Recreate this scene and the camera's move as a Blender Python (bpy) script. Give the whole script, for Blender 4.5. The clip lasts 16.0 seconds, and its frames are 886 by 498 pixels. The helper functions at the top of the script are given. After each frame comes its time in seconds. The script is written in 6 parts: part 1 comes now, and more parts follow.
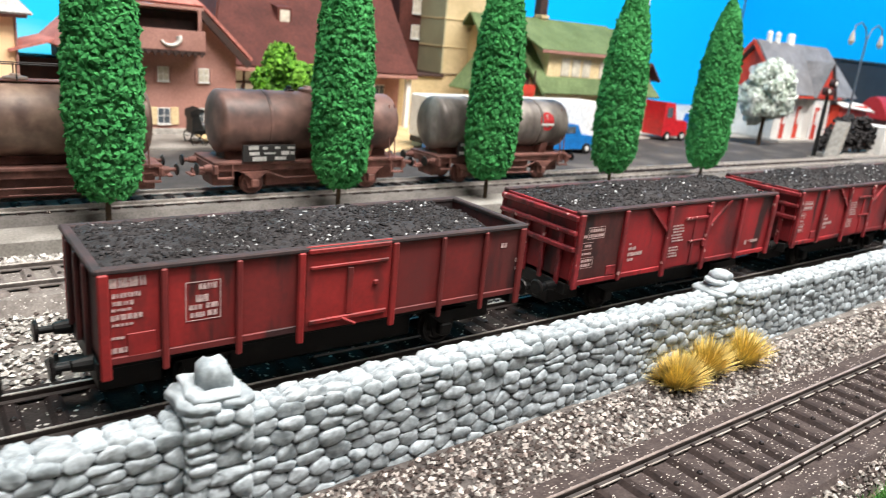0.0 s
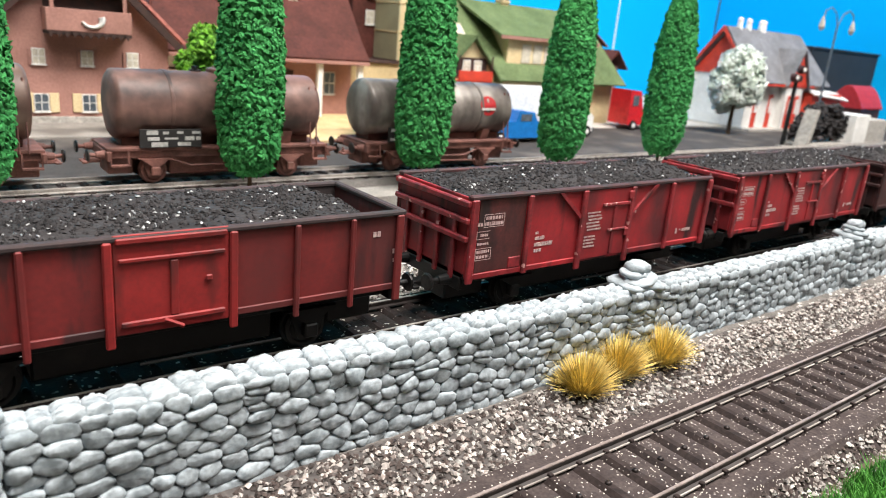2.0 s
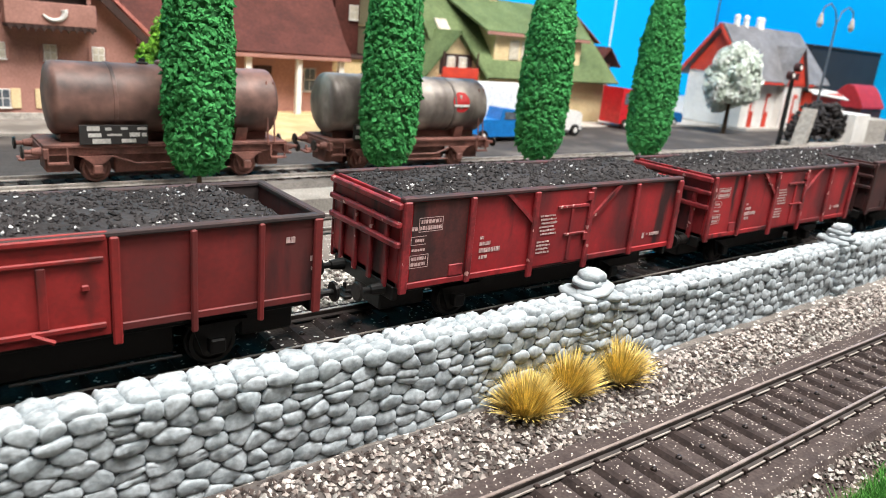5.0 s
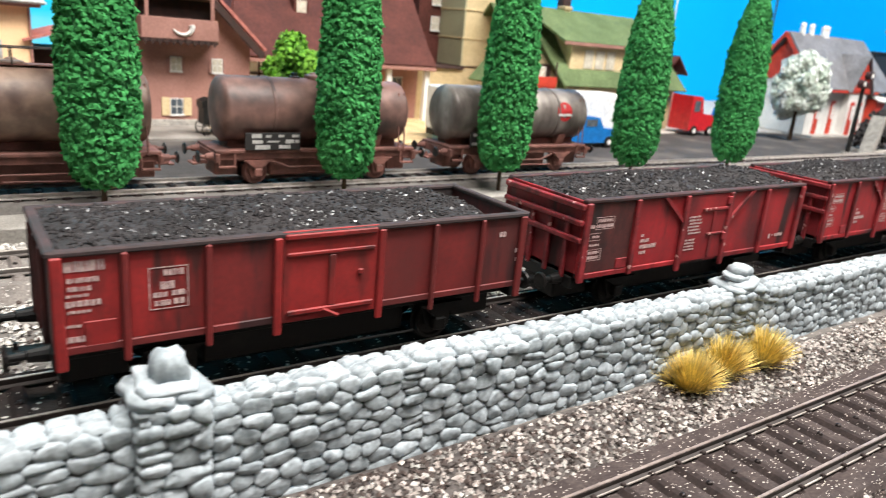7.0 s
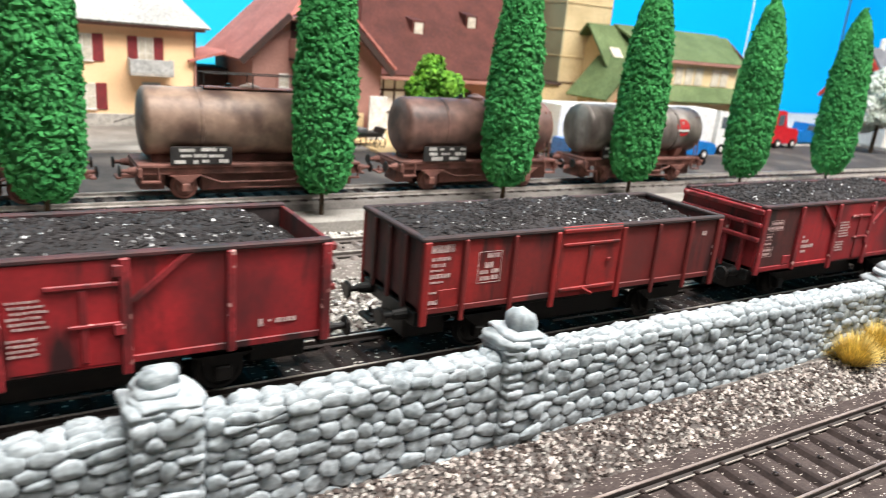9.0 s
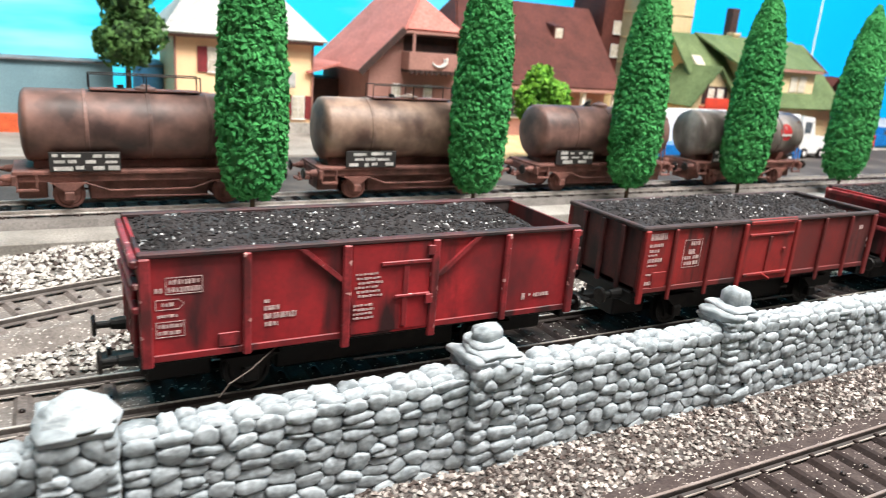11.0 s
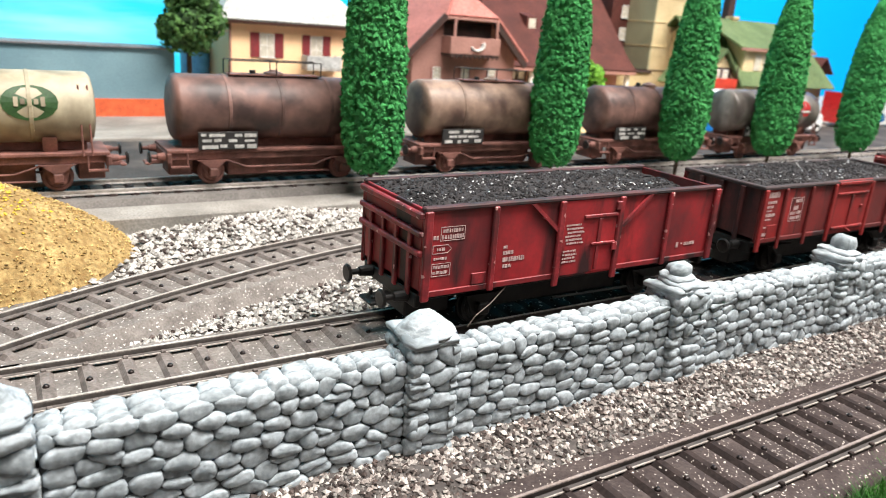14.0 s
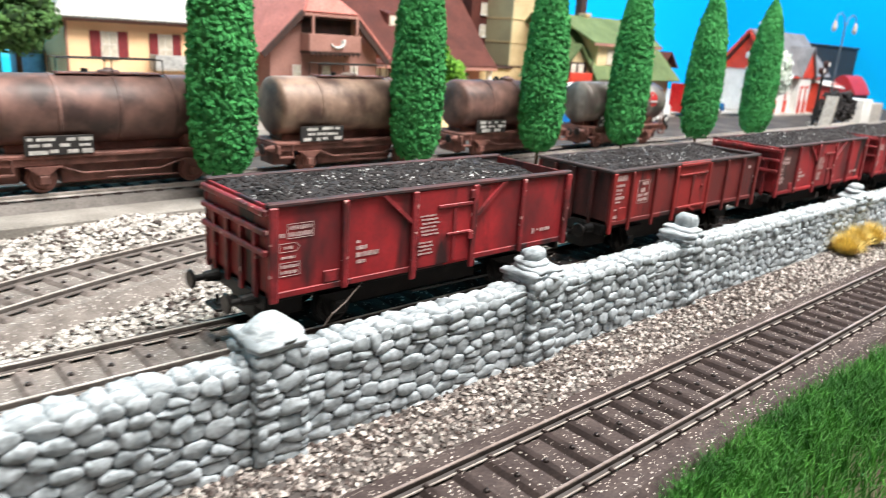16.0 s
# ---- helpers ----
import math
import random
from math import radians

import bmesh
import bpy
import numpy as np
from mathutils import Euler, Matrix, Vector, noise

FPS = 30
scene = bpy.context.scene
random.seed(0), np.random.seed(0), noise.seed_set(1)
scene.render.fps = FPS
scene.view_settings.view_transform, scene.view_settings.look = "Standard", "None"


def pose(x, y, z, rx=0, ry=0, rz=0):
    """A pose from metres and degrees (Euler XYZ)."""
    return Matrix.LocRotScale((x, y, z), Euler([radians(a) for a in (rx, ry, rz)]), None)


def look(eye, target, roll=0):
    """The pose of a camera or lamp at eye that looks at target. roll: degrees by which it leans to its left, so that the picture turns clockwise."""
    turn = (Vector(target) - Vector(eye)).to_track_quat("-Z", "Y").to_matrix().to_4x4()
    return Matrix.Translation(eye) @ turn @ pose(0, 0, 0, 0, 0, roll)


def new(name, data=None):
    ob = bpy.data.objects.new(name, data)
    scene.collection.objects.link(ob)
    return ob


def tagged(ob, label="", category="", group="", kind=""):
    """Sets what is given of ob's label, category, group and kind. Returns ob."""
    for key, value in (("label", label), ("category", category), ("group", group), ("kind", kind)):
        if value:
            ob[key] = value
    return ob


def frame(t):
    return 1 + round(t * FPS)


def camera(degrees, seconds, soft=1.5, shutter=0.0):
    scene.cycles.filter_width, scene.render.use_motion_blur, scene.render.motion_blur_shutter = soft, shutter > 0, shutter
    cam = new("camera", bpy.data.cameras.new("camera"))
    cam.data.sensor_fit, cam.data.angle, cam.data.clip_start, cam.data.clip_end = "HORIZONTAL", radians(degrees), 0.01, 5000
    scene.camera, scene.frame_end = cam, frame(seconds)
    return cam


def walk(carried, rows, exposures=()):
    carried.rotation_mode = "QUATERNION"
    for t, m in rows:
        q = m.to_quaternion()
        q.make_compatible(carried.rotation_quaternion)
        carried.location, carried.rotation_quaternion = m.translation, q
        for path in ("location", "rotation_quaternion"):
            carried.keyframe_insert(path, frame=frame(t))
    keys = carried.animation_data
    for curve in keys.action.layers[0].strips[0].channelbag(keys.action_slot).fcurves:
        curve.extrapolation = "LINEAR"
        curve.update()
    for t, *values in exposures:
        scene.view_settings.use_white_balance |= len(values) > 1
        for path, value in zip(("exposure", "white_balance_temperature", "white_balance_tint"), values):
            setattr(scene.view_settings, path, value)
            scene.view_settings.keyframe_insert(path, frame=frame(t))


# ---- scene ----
cam = camera(63.6, 16.0, soft=0.85, shutter=0.5)
cam.data.dof.use_dof, cam.data.dof.focus_distance, cam.data.dof.aperture_fstop = True, 0.165, 34.0
PATH = [
    (0, (-0.00263, -0.00059, 0.09004), (1.1738, 1.5137, -0.4782), 5.41),
    (0.5, (0.00805, -0.00230, 0.09105), (1.1896, 1.5100, -0.4719), 5.52),
    (1, (0.01653, -0.00115, 0.08874), (1.1999, 1.5077, -0.4796), 5.45),
    (1.5, (0.02824, -0.00244, 0.08694), (1.2186, 1.4992, -0.4858), 5.36),
    (2, (0.03359, -0.00076, 0.08487), (1.2311, 1.4930, -0.4937), 5.26),
    (2.5, (0.03881, -0.00125, 0.08412), (1.2267, 1.4927, -0.5133), 4.83),
    (3, (0.04681, -0.00226, 0.08439), (1.2502, 1.4778, -0.5167), 4.98),
    (3.2, (0.05061, -0.00299, 0.08543), (1.2606, 1.4732, -0.5118), 4.84),
    (5.3, (0.05738, 0.00198, 0.08305), (1.2409, 1.5058, -0.4982), 5.38),
    (5.5, (0.05461, 0.00195, 0.08359), (1.2324, 1.5084, -0.5023), 5.27),
    (6, (0.04289, 0.00292, 0.08489), (1.2044, 1.5242, -0.4952), 5.34),
    (6.5, (0.02587, 0.00261, 0.08540), (1.1619, 1.5442, -0.4916), 5.12),
    (7, (0.01043, 0.00292, 0.08523), (1.1245, 1.5596, -0.4942), 5.27),
    (7.5, (-0.00371, 0.00211, 0.08533), (1.0738, 1.5822, -0.4997), 4.88),
    (8, (-0.01976, 0.00056, 0.08544), (1.0465, 1.5900, -0.4948), 5.16),
    (8.5, (-0.03913, -0.00147, 0.08730), (1.0087, 1.6032, -0.4846), 5.14),
    (9, (-0.05843, -0.00490, 0.08942), (0.9633, 1.6177, -0.4790), 5.16),
    (9.2, (-0.06712, -0.00495, 0.08990), (0.9442, 1.6229, -0.4822), 5.31),
    (11.3, (-0.12496, -0.00576, 0.08867), (0.8058, 1.6740, -0.4700), 4.74),
    (11.5, (-0.13146, -0.00637, 0.08870), (0.7952, 1.6756, -0.4702), 5.04),
    (12, (-0.14960, -0.00806, 0.08803), (0.7507, 1.6869, -0.4748), 4.92),
    (12.5, (-0.16174, -0.00902, 0.08749), (0.7214, 1.6941, -0.4778), 4.90),
    (13, (-0.16979, -0.00582, 0.08674), (0.7441, 1.6747, -0.4969), 4.68),
    (13.5, (-0.17982, -0.00605, 0.08609), (0.7884, 1.6416, -0.5037), 4.73),
    (14, (-0.18611, -0.00536, 0.08669), (0.8412, 1.6035, -0.5101), 4.36),
    (14.5, (-0.19182, -0.00442, 0.08565), (0.9284, 1.5435, -0.5054), 4.41),
    (15, (-0.19238, -0.00432, 0.08551), (0.9961, 1.4888, -0.5131), 3.81),
    (15.5, (-0.19020, -0.00808, 0.08670), (1.0302, 1.4601, -0.5091), 3.30),
    (16, (-0.17747, -0.00566, 0.08395), (1.1156, 1.4090, -0.4875), 3.91),
]
walk(cam, [(t, look(eye, target, roll)) for t, eye, target, roll in PATH],
     exposures=((0.0, -0.22), (3.0, -0.26), (5.5, -0.24), (9.0, -0.18), (11.5, -0.03), (13.0, -0.03), (14.0, -0.06), (15.0, -0.08), (16.0, 0.05)))

# ---- light: a closed hobby room with two ceiling panels over the layout ----
MM = 0.001
world = bpy.data.worlds.new("room_air")
scene.world = world
world.use_nodes = True
world.node_tree.nodes["Background"].inputs[0].default_value = (0.62, 0.68, 0.75, 1)
world.node_tree.nodes["Background"].inputs[1].default_value = 0.022


def area_lamp(name, eye, target, sx, sy, watts, colour):
    data = bpy.data.lights.new(name, "AREA")
    data.shape, data.size, data.size_y, data.energy, data.color = "RECTANGLE", sx, sy, watts, colour
    ob = new(name, data)
    ob.matrix_world = look(eye, target)
    return ob


area_lamp("ceiling_panel_light", (0.4, -0.46, 1.05), (0.3, 0.14, 0.0), 0.9, 0.3, 7.6, (1.0, 0.957, 0.91))
area_lamp("ceiling_panel_light", (0.42, -0.1, 1.15), (0.44, 0.5, 0.0), 1.6, 0.3, 60.0, (1.0, 0.957, 0.91))
scene.view_settings.exposure = 0.0


# ---- materials ----
def rgb(r, g, b):
    """Linear colour from 8-bit display values."""
    return tuple(((c / 255 + 0.055) / 1.055) ** 2.4 if c > 10 else c / 255 / 12.92 for c in (r, g, b)) + (1,)


def material(name, a, b=None, rough=0.6, metal=0.0, scale=0.25, fine=1.5, bump=0.2, depth=0.15, dirt=None, dirt_amount=0.5,
             dirt_scale=0.12, streak=1.0, rand=0.0, island=0.0, speck=None, speck_scale=1.2, speck_amount=0.1, fine_amount=0.25, spec=0.5,
             stain=None, stain_scale=0.14, stain_level=0.58):
    """A procedural surface in millimetre units: two-scale colour grain, dirt or streaks, bright specks and fine relief."""
    m = bpy.data.materials.new(name)
    m.use_nodes = True
    nt = m.node_tree
    N, L = nt.nodes, nt.links
    bsdf = N["Principled BSDF"]
    tex = N.new("ShaderNodeTexCoord")
    mp = N.new("ShaderNodeMapping")
    mp.inputs["Scale"].default_value = (1000, 1000, 1000)
    info = N.new("ShaderNodeObjectInfo")
    shift = N.new("ShaderNodeVectorMath")
    shift.operation = "MULTIPLY_ADD"
    shift.inputs[1].default_value = (137, 71, 53)
    L.new(tex.outputs["Object"], mp.inputs["Vector"])
    L.new(info.outputs["Random"], shift.inputs[0])
    L.new(mp.outputs["Vector"], shift.inputs[2])
    pos = shift.outputs[0]

    def noise_of(sc, detail=4.0, stretch=None):
        n = N.new("ShaderNodeTexNoise")
        n.inputs["Scale"].default_value = sc
        n.inputs["Detail"].default_value = detail
        if stretch:
            s2 = N.new("ShaderNodeMapping")
            s2.inputs["Scale"].default_value = stretch
            L.new(pos, s2.inputs["Vector"])
            L.new(s2.outputs["Vector"], n.inputs["Vector"])
        else:
            L.new(pos, n.inputs["Vector"])
        return n.outputs["Fac"]

    def ramp(src, lo, hi):
        r = N.new("ShaderNodeMapRange")
        r.inputs["From Min"].default_value, r.inputs["From Max"].default_value = lo, hi
        L.new(src, r.inputs["Value"])
        return r.outputs["Result"]

    def mix(fac, c1, c2, kind="MIX", amount=None):
        x = N.new("ShaderNodeMix")
        x.data_type, x.blend_type = "RGBA", kind
        if amount is not None:
            x.inputs["Factor"].default_value = amount
        if fac is not None:
            L.new(fac, x.inputs["Factor"])
        for sock, c in ((x.inputs["A"], c1), (x.inputs["B"], c2)):
            if isinstance(c, tuple):
                sock.default_value = c
            else:
                L.new(c, sock)
        return x.outputs["Result"]

    b = b or tuple(c * 0.72 for c in a[:3]) + (1,)
    colour = mix(ramp(noise_of(scale), 0.35, 0.65), a, b)
    grain = noise_of(fine, 3.0)
    g = N.new("ShaderNodeMapRange")
    g.inputs["From Min"].default_value, g.inputs["From Max"].default_value = 0.3, 0.7
    g.inputs["To Min"].default_value, g.inputs["To Max"].default_value = 1 - fine_amount, 1 + fine_amount
    L.new(grain, g.inputs["Value"])
    val = N.new("ShaderNodeHueSaturation")
    L.new(colour, val.inputs["Color"])
    level = g.outputs["Result"]
    for amount, source in ((rand, info.outputs["Random"]), (island, N.new("ShaderNodeNewGeometry").outputs["Random Per Island"])):
        if amount:
            r = N.new("ShaderNodeMapRange")
            r.inputs["To Min"].default_value, r.inputs["To Max"].default_value = 1 - amount, 1 + amount
            L.new(source, r.inputs["Value"])
            mul = N.new("ShaderNodeMath")
            mul.operation = "MULTIPLY"
            L.new(level, mul.inputs[0])
            L.new(r.outputs["Result"], mul.inputs[1])
            level = mul.outputs[0]
    L.new(level, val.inputs["Value"])
    colour = val.outputs["Color"]
    if dirt:
        d = ramp(noise_of(dirt_scale, 6.0, (1, 1, streak) if streak != 1.0 else None), 0.62 - dirt_amount * 0.35, 0.72 - dirt_amount * 0.1)
        colour = mix(d, colour, dirt)
    if stain:
        colour = mix(ramp(noise_of(stain_scale, 8.0, (1, 1, .22)), stain_level, stain_level + .09), colour, stain)
    if speck:
        v = N.new("ShaderNodeTexVoronoi")
        v.inputs["Scale"].default_value = speck_scale
        L.new(pos, v.inputs["Vector"])
        sep = N.new("ShaderNodeSeparateColor")
        L.new(v.outputs["Color"], sep.inputs["Color"])
        colour = mix(ramp(sep.outputs["Red"], 1 - speck_amount, 1 - speck_amount * 0.8), colour, speck)
    L.new(colour, bsdf.inputs["Base Color"])
    rr = N.new("ShaderNodeMapRange")
    rr.inputs["To Min"].default_value, rr.inputs["To Max"].default_value = max(0.03, rough - 0.12), min(1.0, rough + 0.12)
    L.new(grain, rr.inputs["Value"])
    L.new(rr.outputs["Result"], bsdf.inputs["Roughness"])
    bsdf.inputs["Metallic"].default_value = metal
    bsdf.inputs["Specular IOR Level"].default_value = spec
    if bump:
        bp = N.new("ShaderNodeBump")
        bp.inputs["Strength"].default_value = bump
        bp.inputs["Distance"].default_value = depth * MM
        L.new(noise_of(fine * 0.7, 5.0), bp.inputs["Height"])
        L.new(bp.outputs["Normal"], bsdf.inputs["Normal"])
    return m


M_ = {}
# tone of the added, unseen room walls is kept dim for less fill light
M_["room_wall"] = material("bounce_dimmed_wall", rgb(132, 126, 118), rgb(120, 114, 106), rough=0.9, scale=0.01)
M_["stone"] = material("painted_wall_stone", rgb(178, 186, 191), rgb(156, 165, 170), rough=0.9, scale=0.16, fine=0.9, bump=0.5, depth=0.35, rand=0.12, spec=.25,
                       dirt=rgb(118, 126, 130), dirt_amount=0.22, dirt_scale=0.22)
M_["mortar"] = material("dark_wall_joint", rgb(80, 85, 88), rough=0.95, scale=0.4)
M_["gravel"] = material("beige_gravel", rgb(194, 186, 180), rgb(117, 107, 102), rough=0.9, scale=0.5, island=0.7, fine=1.0)
M_["gravel_dark"] = material("dark_gravel", rgb(88, 75, 70), rgb(57, 49, 46), rough=0.8, scale=0.5, island=0.4)
M_["gravel_bed"] = material("gravel_underlay", rgb(90, 84, 81), rgb(65, 60, 58), rough=0.9, scale=0.6)
M_["white_gravel"] = material("white_gravel", rgb(212, 208, 202), rgb(144, 140, 134), rough=0.8, scale=0.5, island=0.5)
M_["roadbed"] = material("brown_grey_roadbed", rgb(82, 73, 71), rgb(66, 58, 57), rough=0.95, spec=.12, scale=0.2, fine=1.4, bump=0.6, depth=0.35,
                         speck=rgb(225, 216, 206), speck_scale=3.6, speck_amount=0.03)
M_["roadbed_grey"] = material("grey_roadbed", rgb(134, 128, 123), rgb(112, 106, 102), rough=0.9, scale=0.2, fine=1.6, bump=0.6, depth=0.3,
                              speck=rgb(200, 194, 188), speck_scale=2.6, speck_amount=0.045, spec=.12)
M_["roadbed_sooty"] = material("sooty_roadbed", rgb(66, 60, 58), rgb(49, 45, 43), rough=0.95, scale=0.2, fine=1.5, bump=0.7, depth=0.4, spec=.12,
                                speck=rgb(214, 208, 200), speck_scale=1.5, speck_amount=0.035)
M_["sleeper"] = material("brown_plastic_sleeper", rgb(60, 51, 49), rgb(48, 41, 40), rough=0.85, spec=.12, scale=0.3, rand=0.1,
                         speck=rgb(220, 210, 200), speck_scale=3.6, speck_amount=0.012)
M_["sleeper_grey"] = material("dusty_brown_sleeper", rgb(130, 122, 118), rgb(108, 101, 97), rough=0.9, spec=.12, scale=0.3, rand=0.1)
M_["stud"] = material("dark_metal_stud", rgb(48, 40, 38), rough=0.4, metal=0.5)
M_["rail"] = material("rusty_rail_side", rgb(60, 52, 49), rgb(46, 40, 38), rough=0.6, metal=0.1)
M_["rail_grey"] = material("dusty_grey_rail_side", rgb(106, 100, 96), rgb(84, 78, 75), rough=0.6, metal=0.1)
M_["rail_pale"] = material("pale_rail_side", rgb(196, 190, 184), rgb(160, 154, 148), rough=0.5, metal=0.2)
M_["rail_head"] = material("worn_bright_rail_head", rgb(206, 199, 192), rgb(164, 155, 147), rough=0.4, metal=0.1, scale=0.08)
M_["rail_dull"] = material("dull_brown_rail_head", rgb(140, 126, 118), rgb(110, 98, 92), rough=0.4, metal=0.3, scale=0.08)
M_["rail_pink"] = material("worn_pinkish_rail_head", rgb(164, 150, 144), rgb(132, 119, 113), rough=0.4, metal=0.2, scale=0.08)
M_["rail_front"] = material("steel_rail_head", rgb(190, 182, 175), rgb(146, 137, 130), rough=0.45, metal=0.1, scale=0.06)
M_["wagon_red"] = material("faded_red_wagon_paint", rgb(174, 40, 46), rgb(144, 33, 39), rough=0.58, scale=0.06, fine=0.9, fine_amount=0.14, bump=0.18,
                           dirt=rgb(92, 32, 36), dirt_amount=0.58, dirt_scale=0.07, streak=0.5, stain=rgb(52, 25, 27), stain_scale=.1, stain_level=.555)
M_["wagon_trim"] = material("chipped_red_trim_paint", rgb(160, 50, 56), rgb(126, 38, 43), rough=0.5, scale=0.2, fine=1.2, bump=0.25,
                            dirt=rgb(84, 34, 36), dirt_amount=0.45, dirt_scale=0.2, streak=.5,
                            speck=rgb(198, 150, 144), speck_scale=1.1, speck_amount=0.025)
M_["wagon_brown"] = material("weathered_brown_wagon_paint", rgb(124, 38, 37), rgb(102, 32, 32), rough=0.65, scale=0.06, fine=0.9, fine_amount=0.14, bump=0.18,
                             dirt=rgb(92, 40, 39), dirt_amount=0.54, dirt_scale=0.06, streak=0.5, stain=rgb(58, 30, 31), stain_scale=.1, stain_level=.585)
M_["wagon_door"] = material("fresh_red_door_paint", rgb(158, 40, 39), rgb(134, 34, 34), rough=0.62, scale=0.1, fine=0.9, fine_amount=0.14, bump=.2,
                            dirt=rgb(88, 32, 30), dirt_amount=0.36, dirt_scale=0.16, streak=0.3, stain=rgb(72, 28, 27), stain_scale=.16, stain_level=.6)
M_["wagon_end"] = material("sooty_brown_end_paint", rgb(96, 44, 42), rgb(70, 36, 36), rough=0.6, scale=0.12, dirt=rgb(40, 26, 26), dirt_amount=0.6,
                           dirt_scale=0.2, streak=0.3)
M_["wagon_dark"] = material("dark_oxide_wagon_paint", rgb(74, 36, 34), rgb(56, 30, 30), rough=0.6, scale=0.1, dirt=rgb(34, 22, 22), dirt_amount=0.5, streak=0.3)
M_["rim"] = material("coal_dusted_rim", rgb(88, 47, 49), rgb(62, 39, 41), rough=0.7, scale=0.15, dirt=rgb(48, 40, 41), dirt_amount=0.6, dirt_scale=0.12)
M_["rim_sooty"] = material("sooty_rim", rgb(76, 56, 56), rgb(56, 46, 47), rough=0.8, scale=0.15, dirt=rgb(50, 44, 45), dirt_amount=0.5, dirt_scale=0.12)
M_["inside"] = material("sooty_wagon_inside", rgb(58, 46, 46), rgb(38, 32, 32), rough=0.8)
M_["black"] = material("dirty_black_running_gear", rgb(14, 13, 13), rgb(9, 9, 9), rough=0.55, scale=0.3, dirt=rgb(38, 33, 30), dirt_amount=0.2)
M_["iron"] = material("worn_dark_iron", rgb(70, 68, 66), rgb(44, 42, 42), rough=0.4, metal=0.7)
M_["coal"] = material("coal", rgb(58, 55, 56), rgb(44, 42, 43), rough=0.85, scale=0.1, fine=1.5, island=0.3, bump=0.8, depth=0.35, spec=0.3)
# coal glints are painted as pale grey base colour, besides the low roughness
M_["coal_glint"] = material("pale_coal_glints", rgb(190, 190, 190), rgb(110, 110, 112), rough=0.25, scale=0.8, island=0.6, spec=0.8)
M_["marking"] = material("white_wagon_lettering", rgb(210, 184, 180), rgb(176, 144, 142), rough=0.6, scale=0.8)
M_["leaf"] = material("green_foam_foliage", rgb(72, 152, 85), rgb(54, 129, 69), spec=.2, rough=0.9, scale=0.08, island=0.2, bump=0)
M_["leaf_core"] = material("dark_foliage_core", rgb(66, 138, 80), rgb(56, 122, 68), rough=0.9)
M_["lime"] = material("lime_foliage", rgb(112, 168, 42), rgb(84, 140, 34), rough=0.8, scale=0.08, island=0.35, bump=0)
# lime, dark and blossom cores: darker leaf colours with the crown's inner shade painted in
M_["lime_core"] = material("shaded_lime_core", rgb(60, 104, 22), rough=0.9)
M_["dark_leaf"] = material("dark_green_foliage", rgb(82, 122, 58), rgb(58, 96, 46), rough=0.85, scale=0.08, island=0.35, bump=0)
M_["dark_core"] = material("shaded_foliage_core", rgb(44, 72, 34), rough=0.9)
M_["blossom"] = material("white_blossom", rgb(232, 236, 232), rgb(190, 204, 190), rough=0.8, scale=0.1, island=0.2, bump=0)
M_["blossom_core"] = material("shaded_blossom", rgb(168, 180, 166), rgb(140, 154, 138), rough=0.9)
M_["trunk"] = material("brown_tree_trunk", rgb(84, 66, 48), rgb(60, 46, 34), rough=0.9)
M_["straw"] = material("golden_dry_grass", rgb(230, 210, 132), rgb(204, 176, 94), rough=0.75, scale=0.2, island=0.35, bump=0)
M_["straw_ground"] = material("straw_flock_mound", rgb(182, 156, 106), rgb(150, 124, 80), rough=0.95, scale=0.12, fine=1.0, fine_amount=.35, bump=1.0, depth=0.8, spec=.15,
                             dirt=rgb(132, 104, 66), dirt_amount=.4, dirt_scale=.5)
M_["grass"] = material("fresh_green_grass", rgb(76, 142, 48), rgb(45, 103, 33), rough=0.8, scale=0.05, island=0.4, bump=0)
M_["soil"] = material("brown_flock_soil", rgb(92, 82, 66), rgb(66, 66, 42), rough=0.95, scale=0.08, fine=1.5, bump=0.7, depth=0.5)
M_["ballast_grey"] = material("grey_scenic_ballast", rgb(118, 112, 107), rgb(92, 87, 83), rough=0.9, scale=0.12, fine=1.5, bump=0.7, depth=0.4,
                              speck=rgb(210, 206, 200), speck_scale=1.0, speck_amount=0.08)
M_["tank_bed"] = material("dull_grey_roadbed", rgb(120, 115, 111), rgb(100, 96, 92), rough=0.9, scale=0.1, fine=1.2, bump=0.4)
M_["concrete"] = material("grey_concrete_strip", rgb(158, 154, 148), rgb(132, 128, 122), rough=0.85, scale=0.06, fine=1.2)
M_["asphalt"] = material("dark_model_road", rgb(72, 69, 68), rgb(56, 53, 53), rough=0.9, scale=0.03, fine=0.8, spec=.2, dirt=rgb(100, 94, 90), dirt_amount=0.35,
                         dirt_scale=0.03)
M_["paving"] = material("sandy_forecourt", rgb(214, 186, 140), rgb(190, 162, 118), rough=0.9, scale=0.08)
M_["walkway"] = material("worn_grey_pavement", rgb(158, 152, 145), rgb(128, 122, 116), rough=0.9, scale=0.04, dirt=rgb(110, 104, 98), dirt_amount=.4, dirt_scale=.03)
M_["pavement"] = material("pale_pavement", rgb(196, 190, 182), rgb(170, 164, 156), rough=0.9, scale=0.08)



